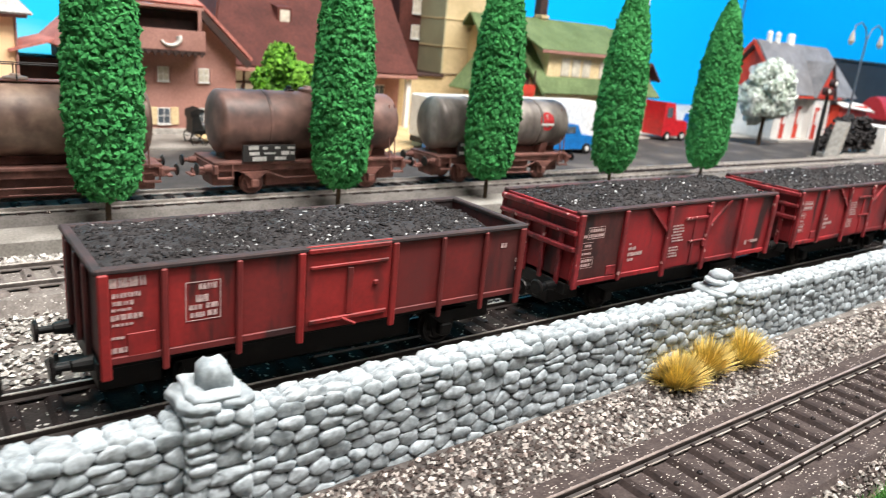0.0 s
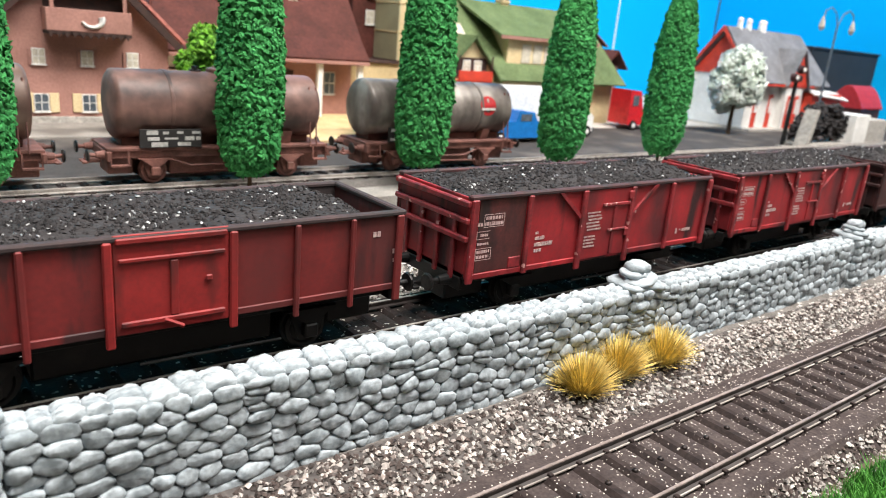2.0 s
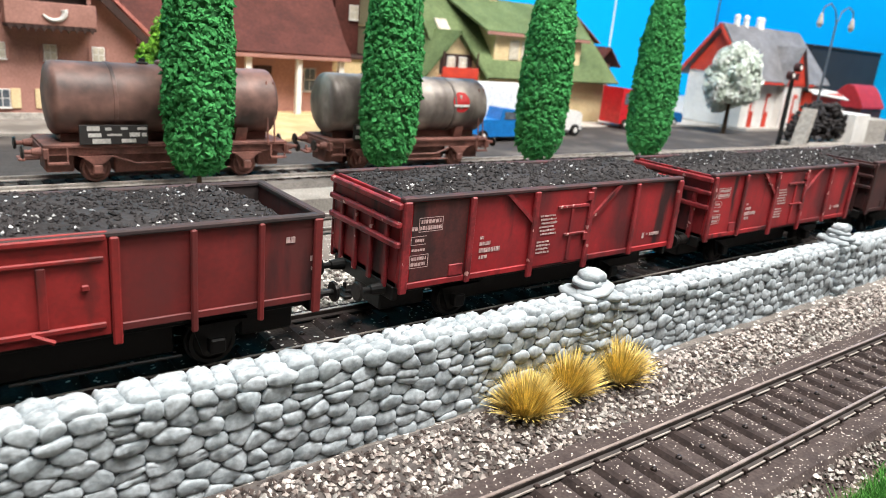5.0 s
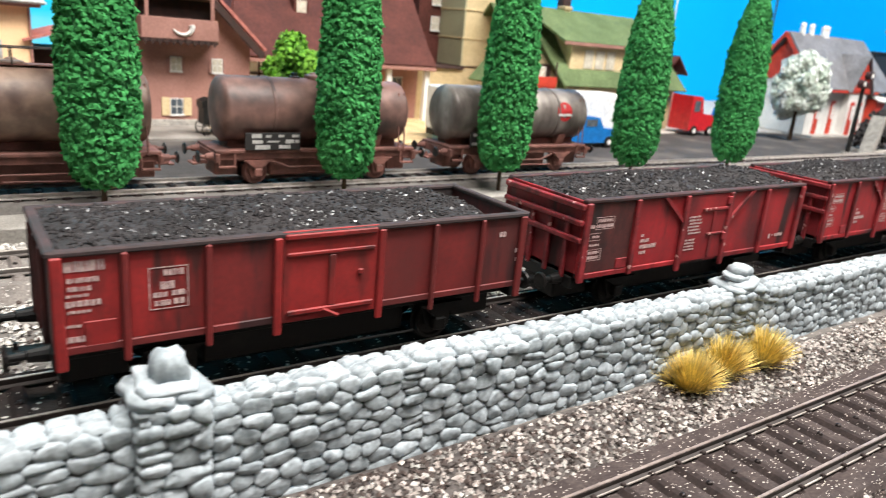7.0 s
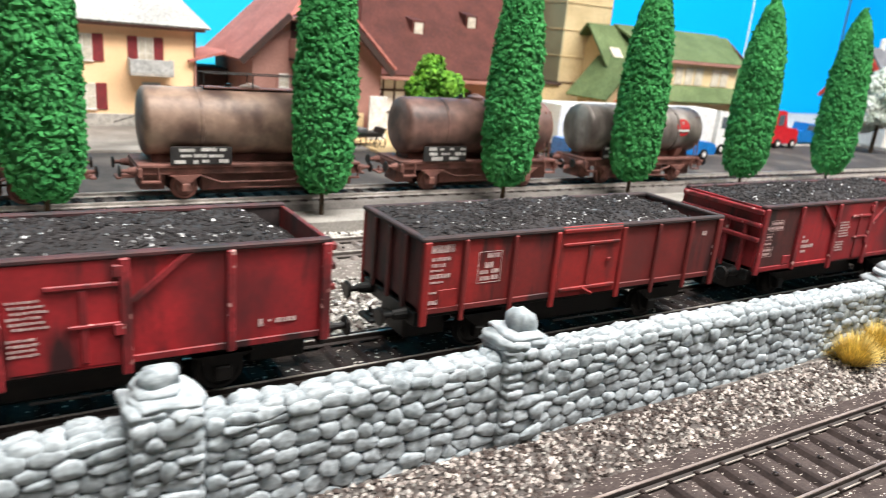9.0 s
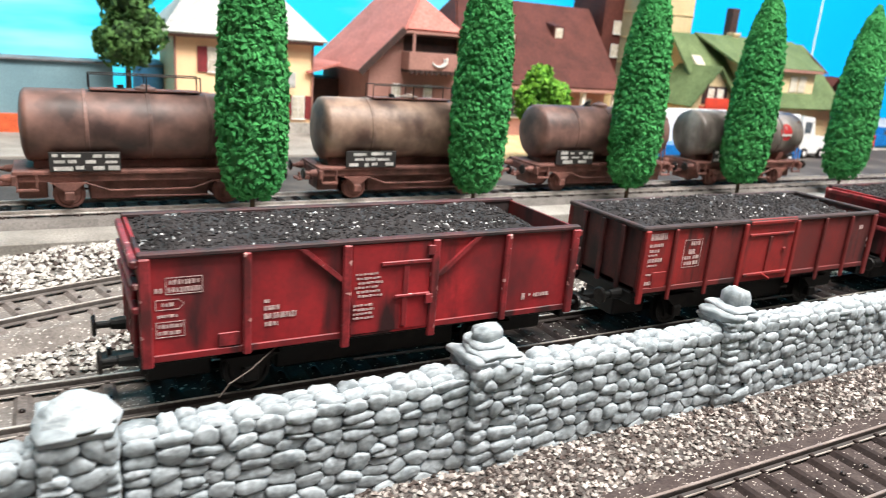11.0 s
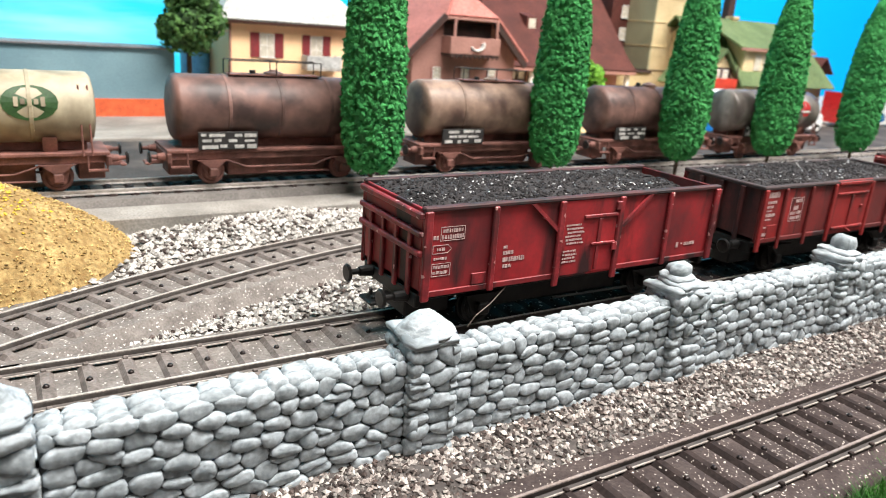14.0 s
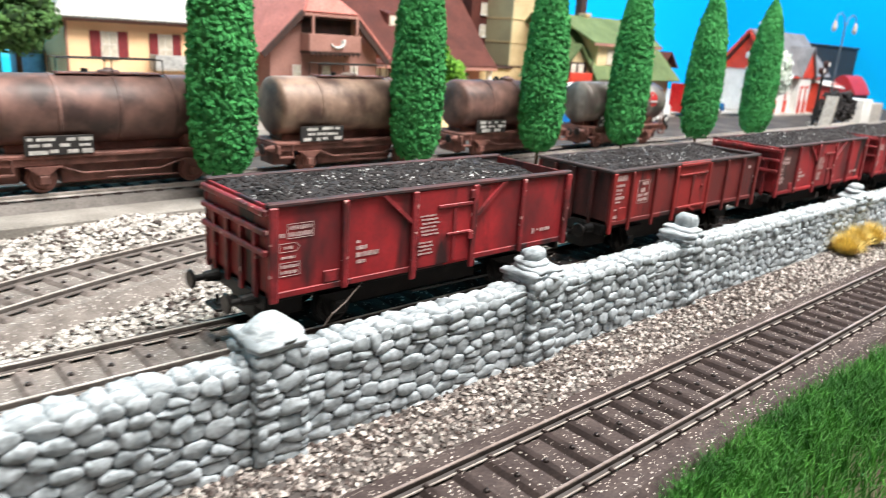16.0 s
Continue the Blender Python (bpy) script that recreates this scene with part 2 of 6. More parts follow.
# ---- geometry helpers, all in millimetres ----
class Geo:
    def __init__(self):
        self.v, self.f = [], []

    def add(self, verts, faces):
        n = len(self.v)
        self.v += [tuple(p) for p in verts]
        self.f += [tuple(i + n for i in q) for q in faces]
        return self

    def box(self, x0, x1, y0, y1, z0, z1, c=0.0):
        """A block with chamfered edges."""
        lo, hi = (min(x0, x1), min(y0, y1), min(z0, z1)), (max(x0, x1), max(y0, y1), max(z0, z1))
        c = min(c, min(b - a for a, b in zip(lo, hi)) * 0.45)
        if c <= 0:
            vs = [(x, y, z) for x in (lo[0], hi[0]) for y in (lo[1], hi[1]) for z in (lo[2], hi[2])]
            return self.add(vs, [(0, 1, 3, 2), (4, 6, 7, 5), (0, 4, 5, 1), (2, 3, 7, 6), (0, 2, 6, 4), (1, 5, 7, 3)])
        vs, ids = [], {}
        for s in [(a, b, d) for a in (0, 1) for b in (0, 1) for d in (0, 1)]:
            for axis in range(3):
                ids[s, axis] = len(vs)
                vs.append(tuple((hi[k] if s[k] else lo[k]) + (0 if k == axis else (-c if s[k] else c)) for k in range(3)))
        fs = []
        for axis in range(3):
            u, w = [k for k in range(3) if k != axis]
            for side in (0, 1):
                loop = []
                for pu, pw in ((0, 0), (1, 0), (1, 1), (0, 1)):
                    s = [0, 0, 0]
                    s[axis], s[u], s[w] = side, pu, pw
                    loop.append(ids[tuple(s), axis])
                fs.append(loop)
            for pu in (0, 1):
                for pw in (0, 1):
                    a, b = [0, 0, 0], [0, 0, 0]
                    a[u] = b[u] = pu
                    a[w] = b[w] = pw
                    b[axis] = 1
                    a, b = tuple(a), tuple(b)
                    fs.append((ids[a, u], ids[b, u], ids[b, w], ids[a, w]))
        for s in [(a, b, d) for a in (0, 1) for b in (0, 1) for d in (0, 1)]:
            fs.append((ids[s, 0], ids[s, 1], ids[s, 2]))
        return self.add(vs, fs)

    def rev(self, start, way, rings, n=16):
        """A surface of revolution: rings of (distance along way, radius)."""
        start, way = Vector(start), Vector(way).normalized()
        side = way.orthogonal().normalized()
        up = way.cross(side)
        vs, fs = [], []
        for d, r in rings:
            for k in range(n):
                a = math.tau * k / n
                vs.append(start + way * d + (side * math.cos(a) + up * math.sin(a)) * r)
        for i in range(len(rings) - 1):
            for k in range(n):
                a, b = i * n + k, i * n + (k + 1) % n
                fs.append((a, b, b + n, a + n))
        fs.append(tuple(range(n))[::-1])
        fs.append(tuple(range(n * (len(rings) - 1), n * len(rings))))
        return self.add(vs, fs)

    def rod(self, a, b, r, n=8, r1=None):
        a, b = Vector(a), Vector(b)
        d = (b - a).length
        return self.rev(a, b - a, [(0, r), (d, r if r1 is None else r1)], n)

    def prism(self, profile, axis, a0, a1):
        """Extrudes a closed outline of the two other axes along one axis."""
        n = len(profile)

        def at(p, a):
            p = list(p)
            p.insert("xyz".index(axis), a)
            return p
        vs = [at(p, a0) for p in profile] + [at(p, a1) for p in profile]
        fs = [tuple(range(n)), tuple(range(n, 2 * n))[::-1]]
        fs += [(k, (k + 1) % n, (k + 1) % n + n, k + n) for k in range(n)]
        return self.add(vs, fs)

    def sweep(self, profile, stations):
        """Sweeps a closed outline (across, up) along stations of (x, y, z, heading)."""
        n = len(profile)
        vs = []
        for x, y, z, h in stations:
            sx, sy = -math.sin(h), math.cos(h)
            vs += [(x + u * sx, y + u * sy, z + w) for u, w in profile]
        fs = [tuple(range(n)), tuple(range(len(vs) - n, len(vs)))[::-1]]
        for i in range(len(stations) - 1):
            fs += [(i * n + k, i * n + (k + 1) % n, (i + 1) * n + (k + 1) % n, (i + 1) * n + k) for k in range(n)]
        return self.add(vs, fs)

    def slab(self, a, b, c, d, t):
        """A thin plate over four corners, thickened along its own normal by t."""
        a, b, c, d = (Vector(p) for p in (a, b, c, d))
        n = (b - a).cross(d - a).normalized() * t
        return self.add([a, b, c, d, a + n, b + n, c + n, d + n],
                        [(0, 3, 2, 1), (4, 5, 6, 7), (0, 1, 5, 4), (1, 2, 6, 5), (2, 3, 7, 6), (3, 0, 4, 7)])

    def mesh(self, name, mats, smooth=False, tidy=True):
        me = bpy.data.meshes.new(name)
        me.from_pydata([(x * MM, y * MM, z * MM) for x, y, z in self.v], [], self.f)
        if tidy:
            bm = bmesh.new()
            bm.from_mesh(me)
            bmesh.ops.recalc_face_normals(bm, faces=bm.faces)
            bm.to_mesh(me)
            bm.free()
        for m in (mats if isinstance(mats, (list, tuple)) else [mats]):
            me.materials.append(M_[m] if isinstance(m, str) else m)
        if smooth:
            me.shade_smooth()
        return me


def thing(name, x=0, y=0, z=0, turn=0, label="", category="", group="", kind="", size=(1, 1, 1)):
    """An empty at the base of a thing, at a place in millimetres."""
    ob = new(name)
    ob.empty_display_size = 0.01
    ob.matrix_basis = pose(x * MM, y * MM, z * MM, 0, 0, turn) @ Matrix.Diagonal((*size, 1))
    return tagged(ob, label, category, group, kind)


def part(name, geo, mat, parent=None, label="", smooth=False, tidy=True):
    ob = new(name, geo if isinstance(geo, bpy.types.Mesh) else geo.mesh(name, mat, smooth, tidy))
    ob.parent = parent
    if label:
        ob["label"] = label
    return ob


def piece(name, me, parent, x, y, z, rx=0, ry=0, rz=0, s=(1, 1, 1)):
    """One of many alike pieces on a shared mesh."""
    ob = new(name, me)
    ob.parent = parent
    ob.matrix_basis = pose(x * MM, y * MM, z * MM, rx, ry, rz) @ Matrix.Diagonal((*s, 1))
    return ob


def solid(name, geo, mat, label="", category="", kind="", group="", smooth=False, tidy=True):
    """A top-level thing of one mesh."""
    return tagged(part(name, geo, mat, None, "", smooth, tidy), label, category, group, kind)


rng = random.Random(7)


def pebble(r, seed, flat=0.75):
    """Corner points and faces of one uneven broken stone of about radius r."""
    q = random.Random(seed)
    vs = []
    for x, y, z in ((1, 0, 0), (-1, 0, 0), (0, 1, 0), (0, -1, 0), (0, 0, 1), (0, 0, -1)):
        k = r * q.uniform(0.65, 1.15)
        vs.append((x * k + q.uniform(-.3, .3) * r, y * k + q.uniform(-.3, .3) * r, (z * k + q.uniform(-.25, .25) * r) * flat))
    return vs


OCTA = [(0, 2, 4), (2, 1, 4), (1, 3, 4), (3, 0, 4), (2, 0, 5), (1, 2, 5), (3, 1, 5), (0, 3, 5)]
PEBBLES = [pebble(1.0, k) for k in range(40)]


def scatter(geo, x, y, z, r, q):
    """Adds one small stone, turned at random."""
    vs = PEBBLES[q.randrange(40)]
    a = q.uniform(0, math.tau)
    ca, sa = math.cos(a) * r, math.sin(a) * r
    n = len(geo.v)
    geo.v += [(x + px * ca - py * sa, y + px * sa + py * ca, z + pz * r) for px, py, pz in vs]
    geo.f += [(i + n, j + n, k + n) for i, j, k in OCTA]


def bumps(x, y, s, seed=0):
    return noise.noise(Vector((x * s, y * s, seed * 7.3)))


def sheet(x0, x1, y0, y1, nx, ny, height):
    """A ground sheet with a height of its own at each point."""
    g = Geo()
    for j in range(ny + 1):
        for i in range(nx + 1):
            x, y = x0 + (x1 - x0) * i / nx, y0 + (y1 - y0) * j / ny
            g.v.append((x, y, height(x, y)))
    w = nx + 1
    g.f = [(j * w + i, j * w + i + 1, (j + 1) * w + i + 1, (j + 1) * w + i) for j in range(ny) for i in range(nx)]
    return g


# ---- the room and the layout's ground ----
FRONT_Y, REAR_Y, TANK_Y = 70.0, 147.4, 301.0
FRONT_TOP, REAR_TOP, TANK_TOP = 6.5, 11.2, 16.5


def siding(x):
    """Centre line of the curved siding and its heading."""
    R, x0, y0 = 437.5, 23.0, 234.0
    if x >= x0:
        return y0, 0.0
    s = min(0.98, (x0 - x) / R)
    return y0 - R * (1 - math.sqrt(1 - s * s)), math.asin(s)


def smooth_step(a, b, x):
    t = max(0.0, min(1.0, (x - a) / (b - a)))
    return t * t * (3 - 2 * t)


def ground_height(x, y):
    h = -2.0 + 4.2 * smooth_step(84, 106, y) + 1.6 * smooth_step(112, 122, y) + 3.5 * smooth_step(262, 282, y) + 2.7 * smooth_step(318, 330, y)
    return h + 0.35 * bumps(x, y, 0.09)


solid("ground", sheet(-900, 1290, -90, 795, 250, 130, ground_height), "ballast_grey",
      "grey ballasted baseboard of the model railway layout", "ground", "structure", smooth=True, tidy=False)

g = Geo().box(-900, 1290, -90, 800, -60, -12)
solid("layout_base", g, "trunk", "brown timber base under the model layout", "layout base", "structure")

g = Geo().box(-1500, 1800, -1200, 1400, -905, -900)
solid("floor", g, "concrete", "plain grey floor of the hobby room", "floor", "structure")
g = Geo().box(-1500, 1800, -1200, 1400, 1200, 1240)
solid("ceiling", g, "pavement", "pale ceiling of the hobby room", "ceiling", "structure")
# walls added out of view to close the room; they hold down the bounce
room = Geo().box(-1500, 1800, -1240, -1200, -900, 1200)
solid("wall_south", room, "room_wall", "plain room wall out of view, dimmed to lessen bounced light", "wall", "structure")
room = Geo().box(-1540, -1500, -1240, 1440, -900, 1200)
solid("wall_west", room, "room_wall", "plain room wall out of view, dimmed to lessen bounced light", "wall", "structure")
room = Geo().box(1800, 1840, -1240, 1440, -900, 1200)
solid("wall_east", room, "room_wall", "plain room wall out of view, dimmed to lessen bounced light", "wall", "structure")
room = Geo().box(-1500, 1800, 1400, 1440, -900, 1200)
solid("wall_north", room, "room_wall", "plain room wall out of view, dimmed to lessen bounced light", "wall", "structure")


def sky_board():
    """Blue painted board that turns paler, with wispy streaks, to the west."""
    m = bpy.data.materials.new("painted_sky")
    m.use_nodes = True
    N, L = m.node_tree.nodes, m.node_tree.links
    tex, mp, no = N.new("ShaderNodeTexCoord"), N.new("ShaderNodeMapping"), N.new("ShaderNodeTexNoise")
    mp.inputs["Scale"].default_value = (2.2, 2.2, 16)
    no.inputs["Scale"].default_value, no.inputs["Detail"].default_value = 1.6, 5
    L.new(tex.outputs["Object"], mp.inputs["Vector"])
    L.new(mp.outputs["Vector"], no.inputs["Vector"])
    sep, west = N.new("ShaderNodeSeparateXYZ"), N.new("ShaderNodeMapRange")
    L.new(tex.outputs["Object"], sep.inputs["Vector"])
    west.inputs["From Min"].default_value, west.inputs["From Max"].default_value = 0.5, -0.15
    L.new(sep.outputs["X"], west.inputs["Value"])
    wisps = N.new("ShaderNodeMapRange")
    wisps.inputs["From Min"].default_value, wisps.inputs["From Max"].default_value = 0.42, 0.68
    L.new(no.outputs["Fac"], wisps.inputs["Value"])
    mul = N.new("ShaderNodeMath")
    mul.operation = "MULTIPLY"
    L.new(west.outputs["Result"], mul.inputs[0])
    L.new(wisps.outputs["Result"], mul.inputs[1])
    base, top = N.new("ShaderNodeMix"), N.new("ShaderNodeMix")
    base.data_type = top.data_type = "RGBA"
    base.inputs["A"].default_value, base.inputs["B"].default_value = rgb(0, 166, 232), rgb(50, 206, 240)
    L.new(west.outputs["Result"], base.inputs["Factor"])
    L.new(base.outputs["Result"], top.inputs["A"])
    top.inputs["B"].default_value = rgb(170, 228, 244)
    L.new(mul.outputs[0], top.inputs["Factor"])
    bsdf = N["Principled BSDF"]
    L.new(top.outputs["Result"], bsdf.inputs["Base Color"])
    bsdf.inputs["Roughness"].default_value = 0.9
    bsdf.inputs["Specular IOR Level"].default_value = 0.1
    return m


M_["sky"] = sky_board()
solid("backdrop", Geo().box(-900, 1262, 796, 806, -20, 620), "sky", "bright blue painted sky board behind the layout", "backdrop", "structure")
solid("backdrop", Geo().box(1264, 1274, 200, 794, -20, 620), "sky", "bright blue painted side board of the sky", "backdrop", "structure")


# ---- tracks ----
def sleeper_mesh(name, half, width, high, mat, clips):
    """Moulded sleeper, with the small clips that hold the rails where they show."""
    g = Geo().box(-width / 2, width / 2, -half, half, -.8, high, min(1.15, width * .3))
    for y in (-9.75, -7.55, 7.55, 9.75) if clips else ():
        g.box(-.55, .55, y - .5, y + .5, high - .3, high + .55, .15)
    return g.mesh(name, mat, smooth=False)


STUD = Geo().rev((0, 0, 0), (0, 0, 1), [(0, 0.75), (0.5, 0.7), (0.9, 0.4)], 8).mesh("stud", "stud", smooth=True)


def make_track(name, stations, top, bed, label, first, last, pitch, at, wide=4.4, head="rail_head", web="rail", reach=12.6, foot=None):
    """Roadbed, two rails and sleepers with centre studs along stations of (x, y, z, heading)."""
    tr = thing(name, 0, 0, 0, 0, label, "railway track", "", "structure")
    rise = 1.9
    h = top - rise
    e = rise / 2.4
    prof = [(-20, h - 6.4), (-15.5, h - .7), (15.5, h - .7), (20, h - 6.4)]
    part("roadbed", Geo().sweep(prof, stations), bed, tr)
    for side in (-8.65, 8.65):
        rail = Geo().sweep([(side - 1.15, h), (side - 1.15, h + .35 * e), (side - .25, h + .7 * e), (side - .36, h + 1.7 * e), (side - .36, h + 2.25 * e),
                            (side + .36, h + 2.25 * e), (side + .36, h + 1.7 * e), (side + .25, h + .7 * e), (side + 1.15, h + .35 * e), (side + 1.15, h)], stations)
        ro = part("rail", rail, web, tr)
        part("rail_head", Geo().sweep([(side - .38, h + 2.12 * e), (side - .27, h + rise), (side + .27, h + rise), (side + .38, h + 2.12 * e)], stations), head, ro,
             "worn bright running surface")
        if foot:
            part("rail_foot", Geo().sweep([(side - 1.25, h + .05), (side - 1.25, h + .34), (side + 1.25, h + .34), (side + 1.25, h + .05)], stations), foot, ro,
                 "polished foot of the rail")
    me = sleeper_mesh("sleeper", reach, wide, 1.3, "sleeper" if bed in ("roadbed", "tank_bed", "roadbed_sooty") else "sleeper_grey", bool(foot))
    x = first
    while x < last:
        y, hd = at(x)
        s = piece("sleeper", me, tr, x, y, h - 1.0, 0, 0, math.degrees(hd))
        st = new("stud", STUD)
        st.parent = s
        st.matrix_basis = pose(0, 0, 1.0 * MM)
        x += pitch * math.cos(hd)
    return tr


def straight(y, x0, x1):
    return [(x0, y, 0, 0), (x1, y, 0, 0)]


make_track("front_track", straight(FRONT_Y, -260, 900), FRONT_TOP, "roadbed", "brown model railway track with silver rails beside the gravel strip",
           -118, 560, 8.2, lambda x: (FRONT_Y, 0), 3.5, "rail_pink", "rail", 10.4, "rail_front")
make_track("middle_track", straight(REAR_Y, -420, -101), REAR_TOP, "roadbed_grey", "grey ballasted model track behind the stone wall",
           -240, -102, 8.15, lambda x: (REAR_Y, 0), 3.6, "rail_head", "rail_grey", 12.6, "rail_head")
make_track("coal_track", straight(REAR_Y, -101, 1000), REAR_TOP, "roadbed_sooty", "sooty model track under the coal wagons",
           -97, 420, 8.15, lambda x: (REAR_Y, 0), 3.6, "rail_head")
pts = [(x, siding(x)[0], 0, siding(x)[1]) for x in [-330 + 6 * k for k in range(60)]] + [(900, 234, 0, 0)]
make_track("curved_siding", pts, REAR_TOP, "roadbed_grey", "curved grey ballasted model siding", -290, 150, 8.15, siding, 3.6, "rail_head", "rail_grey")
make_track("rear_track", straight(TANK_Y, -700, 1100), TANK_TOP, "tank_bed", "grey model track under the tank wagons", -330, 700, 8.15,
           lambda x: (TANK_Y, 0), 3.6, "rail_head", "rail_pale", 10.6)

# ---- gravel and ground covers ----
q = random.Random(3)
g, dark, white = Geo(), Geo(), Geo()
for _ in range(30000):
    x = q.uniform(-170, 470)
    y = q.uniform(84, 106)
    z = ground_height(x, y) + q.uniform(-0.2, 0.7)
    k = q.random()
    shade = .32 + .2 * math.exp(-((x - 75) / 45) ** 2)
    scatter(dark if k < shade else white if k < shade + .1 + .1 * smooth_step(60, 260, x) else g, x, y, z, q.uniform(0.45, .98), q)
for _ in range(6500):
    x = q.uniform(70, 460)
    y = 53.4 - 14 * q.random() ** 1.3
    if q.random() > smooth_step(65, 120, x):
        continue
    k = q.random()
    slope = FRONT_TOP - 2.6 - (54.5 - y) * 1.25
    scatter(dark if k < .34 else white if k < .55 else g, x, y, max(slope, ground_height(x, y)) + .2, q.uniform(.45, .95), q)
solid("pale_gravel", white, "white_gravel", "white chips mixed into the gravel strip", "gravel", "stuff", tidy=False)
solid("dark_gravel", dark, "gravel_dark", "dark stones mixed into the gravel strip", "gravel", "stuff", tidy=False)
solid("gravel", g, "gravel", "beige and brown gravel strip along the wall", "gravel", "stuff", tidy=False)
solid("gravel_bed", sheet(-260, 900, 83, 107, 160, 8, lambda x, y: ground_height(x, y) + 0.25), "gravel_bed", "brown bed below the gravel strip", "gravel",
      "structure", tidy=False)


g = Geo()
for _ in range(1300):
    x = q.uniform(-60, 470)
    y = FRONT_Y + q.choice((q.uniform(-7.6, 7.6), q.uniform(-7.6, 7.6), q.uniform(-15, 15)))
    if q.random() < .1 + .9 * smooth_step(40, 200, x):
        scatter(g, x, y, FRONT_TOP - 2.5 if abs(y - FRONT_Y) > 9.7 or q.random() < .6 else FRONT_TOP - 1.6, q.uniform(.12, .26), q)
solid("ballast_grains", g, "gravel", "fine pale grains spilled over the front track", "gravel", "stuff", tidy=False)


def heap_height(x, y):
    """White gravel bank between the siding and the concrete strip."""
    sy = siding(x)[0]
    mid = (sy + 20 + 276) / 2
    wide = (276 - sy - 16) / 2
    k = max(0.0, 1 - ((y - mid) / wide) ** 2)
    rise = 2.2 + 5.5 * math.exp(-((x + 95) / 45) ** 2)
    return ground_height(x, y) + k * rise * smooth_step(-178, -140, x) + 0.7 * bumps(x, y, 0.1, 2)


g, dark = Geo(), Geo()
for _ in range(11000):
    x = q.uniform(-172, 190)
    sy = siding(x)[0]
    y = q.uniform(sy + 17, 273)
    if q.random() > smooth_step(-175, -135, x) + 0.12:
        continue
    scatter(dark if q.random() < .16 else g, x, y, heap_height(x, y) + q.uniform(-0.2, 0.5), q.uniform(0.85, 1.6), q)
for _ in range(6200):
    x = q.uniform(-175, 190)
    sy = siding(x)[0] - 16
    if sy < 168:
        continue
    y = q.uniform(166 + 3 * bumps(x, 0, 0.05), sy)
    scatter(dark if q.random() < .16 else g, x, y, ground_height(x, y) + 0.5 + q.uniform(-0.2, 0.5), q.uniform(0.7, 1.25), q)
solid("white_gravel", g, "white_gravel", "loose white and grey gravel banks between the tracks", "gravel", "stuff", tidy=False)
solid("dark_gravel", dark, "gravel_dark", "dark stones mixed into the white gravel", "gravel", "stuff", tidy=False)
solid("gravel_bank", sheet(-176, 400, 196, 280, 96, 20, lambda x, y: heap_height(x, y) - 0.35 if y > siding(x)[0] + 17 else -6), "ballast_grey",
      "grey bank below the white gravel", "gravel", "structure", tidy=False)

g = Geo().box(-900, 1000, 264, 281.5, 2, 12.0, 0.5)
solid("concrete_strip", g, "concrete", "pale grey concrete edging beside the rear track", "kerb", "structure")


def mound_height(x, y):
    d = math.hypot((x + 222) / 74, (y - 252) / 46)
    return 3.0 + 31 * max(0.0, 1 - d * d) ** 0.8 + 0.8 * bumps(x, y, 0.06, 4) + 0.4 * bumps(x, y, 0.4, 5) - (3 if d > 1 else 0)


mound = solid("straw_mound", sheet(-300, -144, 204, 300, 70, 50, mound_height), "straw_ground", "straw-yellow flocked earth mound beside the siding", "mound",
              "structure", smooth=True, tidy=False)
g = Geo()
for _ in range(130):
    x, y = q.gauss(-190, 7), q.gauss(243, 7)
    scatter(g, x, y, mound_height(x, y) + 0.2, q.uniform(0.35, 0.8), q)
straw = Geo()
for _ in range(5200):
    a, d = q.uniform(0, math.tau), 1 - abs(q.gauss(0, .22)) if q.random() < .5 else q.uniform(.3, 1.12)
    x, y = -222 + 74 * d * math.cos(a), 252 + 46 * d * math.sin(a)
    if -298 < x < -146 and y < 268:
        scatter(straw, x, y, max(mound_height(x, y), ground_height(x, y)) + q.uniform(0, .3), q.uniform(.3, .7), q)
M_["straw_bits"] = material("straw_fibre_bits", rgb(196, 170, 112), rgb(150, 120, 70), rough=.9, island=.45, bump=0)
solid("straw_bits", straw, "straw_bits", "loose straw flock scattered over the mound", "straw", "stuff", tidy=False)
M_["flower"] = material("yellow_flowers", rgb(236, 206, 64), rgb(214, 178, 60), rough=0.8, island=0.3)
solid("yellow_flowers", g, "flower", "small yellow flower flock on the straw mound", "flowers", "stuff", tidy=False)


# ---- grass ----
def blade(g, x, y, z, h, lean, w, q):
    a = q.uniform(0, math.tau)
    ca, sa = math.cos(a), math.sin(a)
    b = q.uniform(0, math.tau)
    lx, ly = math.cos(b) * lean * h, math.sin(b) * lean * h
    n = len(g.v)
    g.v += [(x - ca * w, y - sa * w, z), (x + ca * w, y + sa * w, z), (x + lx * .4 + ca * w * .7, y + ly * .4 + sa * w * .7, z + h * .6),
            (x + lx * .4 - ca * w * .7, y + ly * .4 - sa * w * .7, z + h * .6), (x + lx, y + ly, z + h * (1 - lean * .25))]
    g.f += [(n, n + 1, n + 2, n + 3), (n + 3, n + 2, n + 4)]


def grass_edge(x):
    return 50 + 7 * math.exp(-((x + 15) / 70) ** 2) - 4 * smooth_step(70, 160, x) + 2.2 * bumps(x, 0, 0.08, 6)


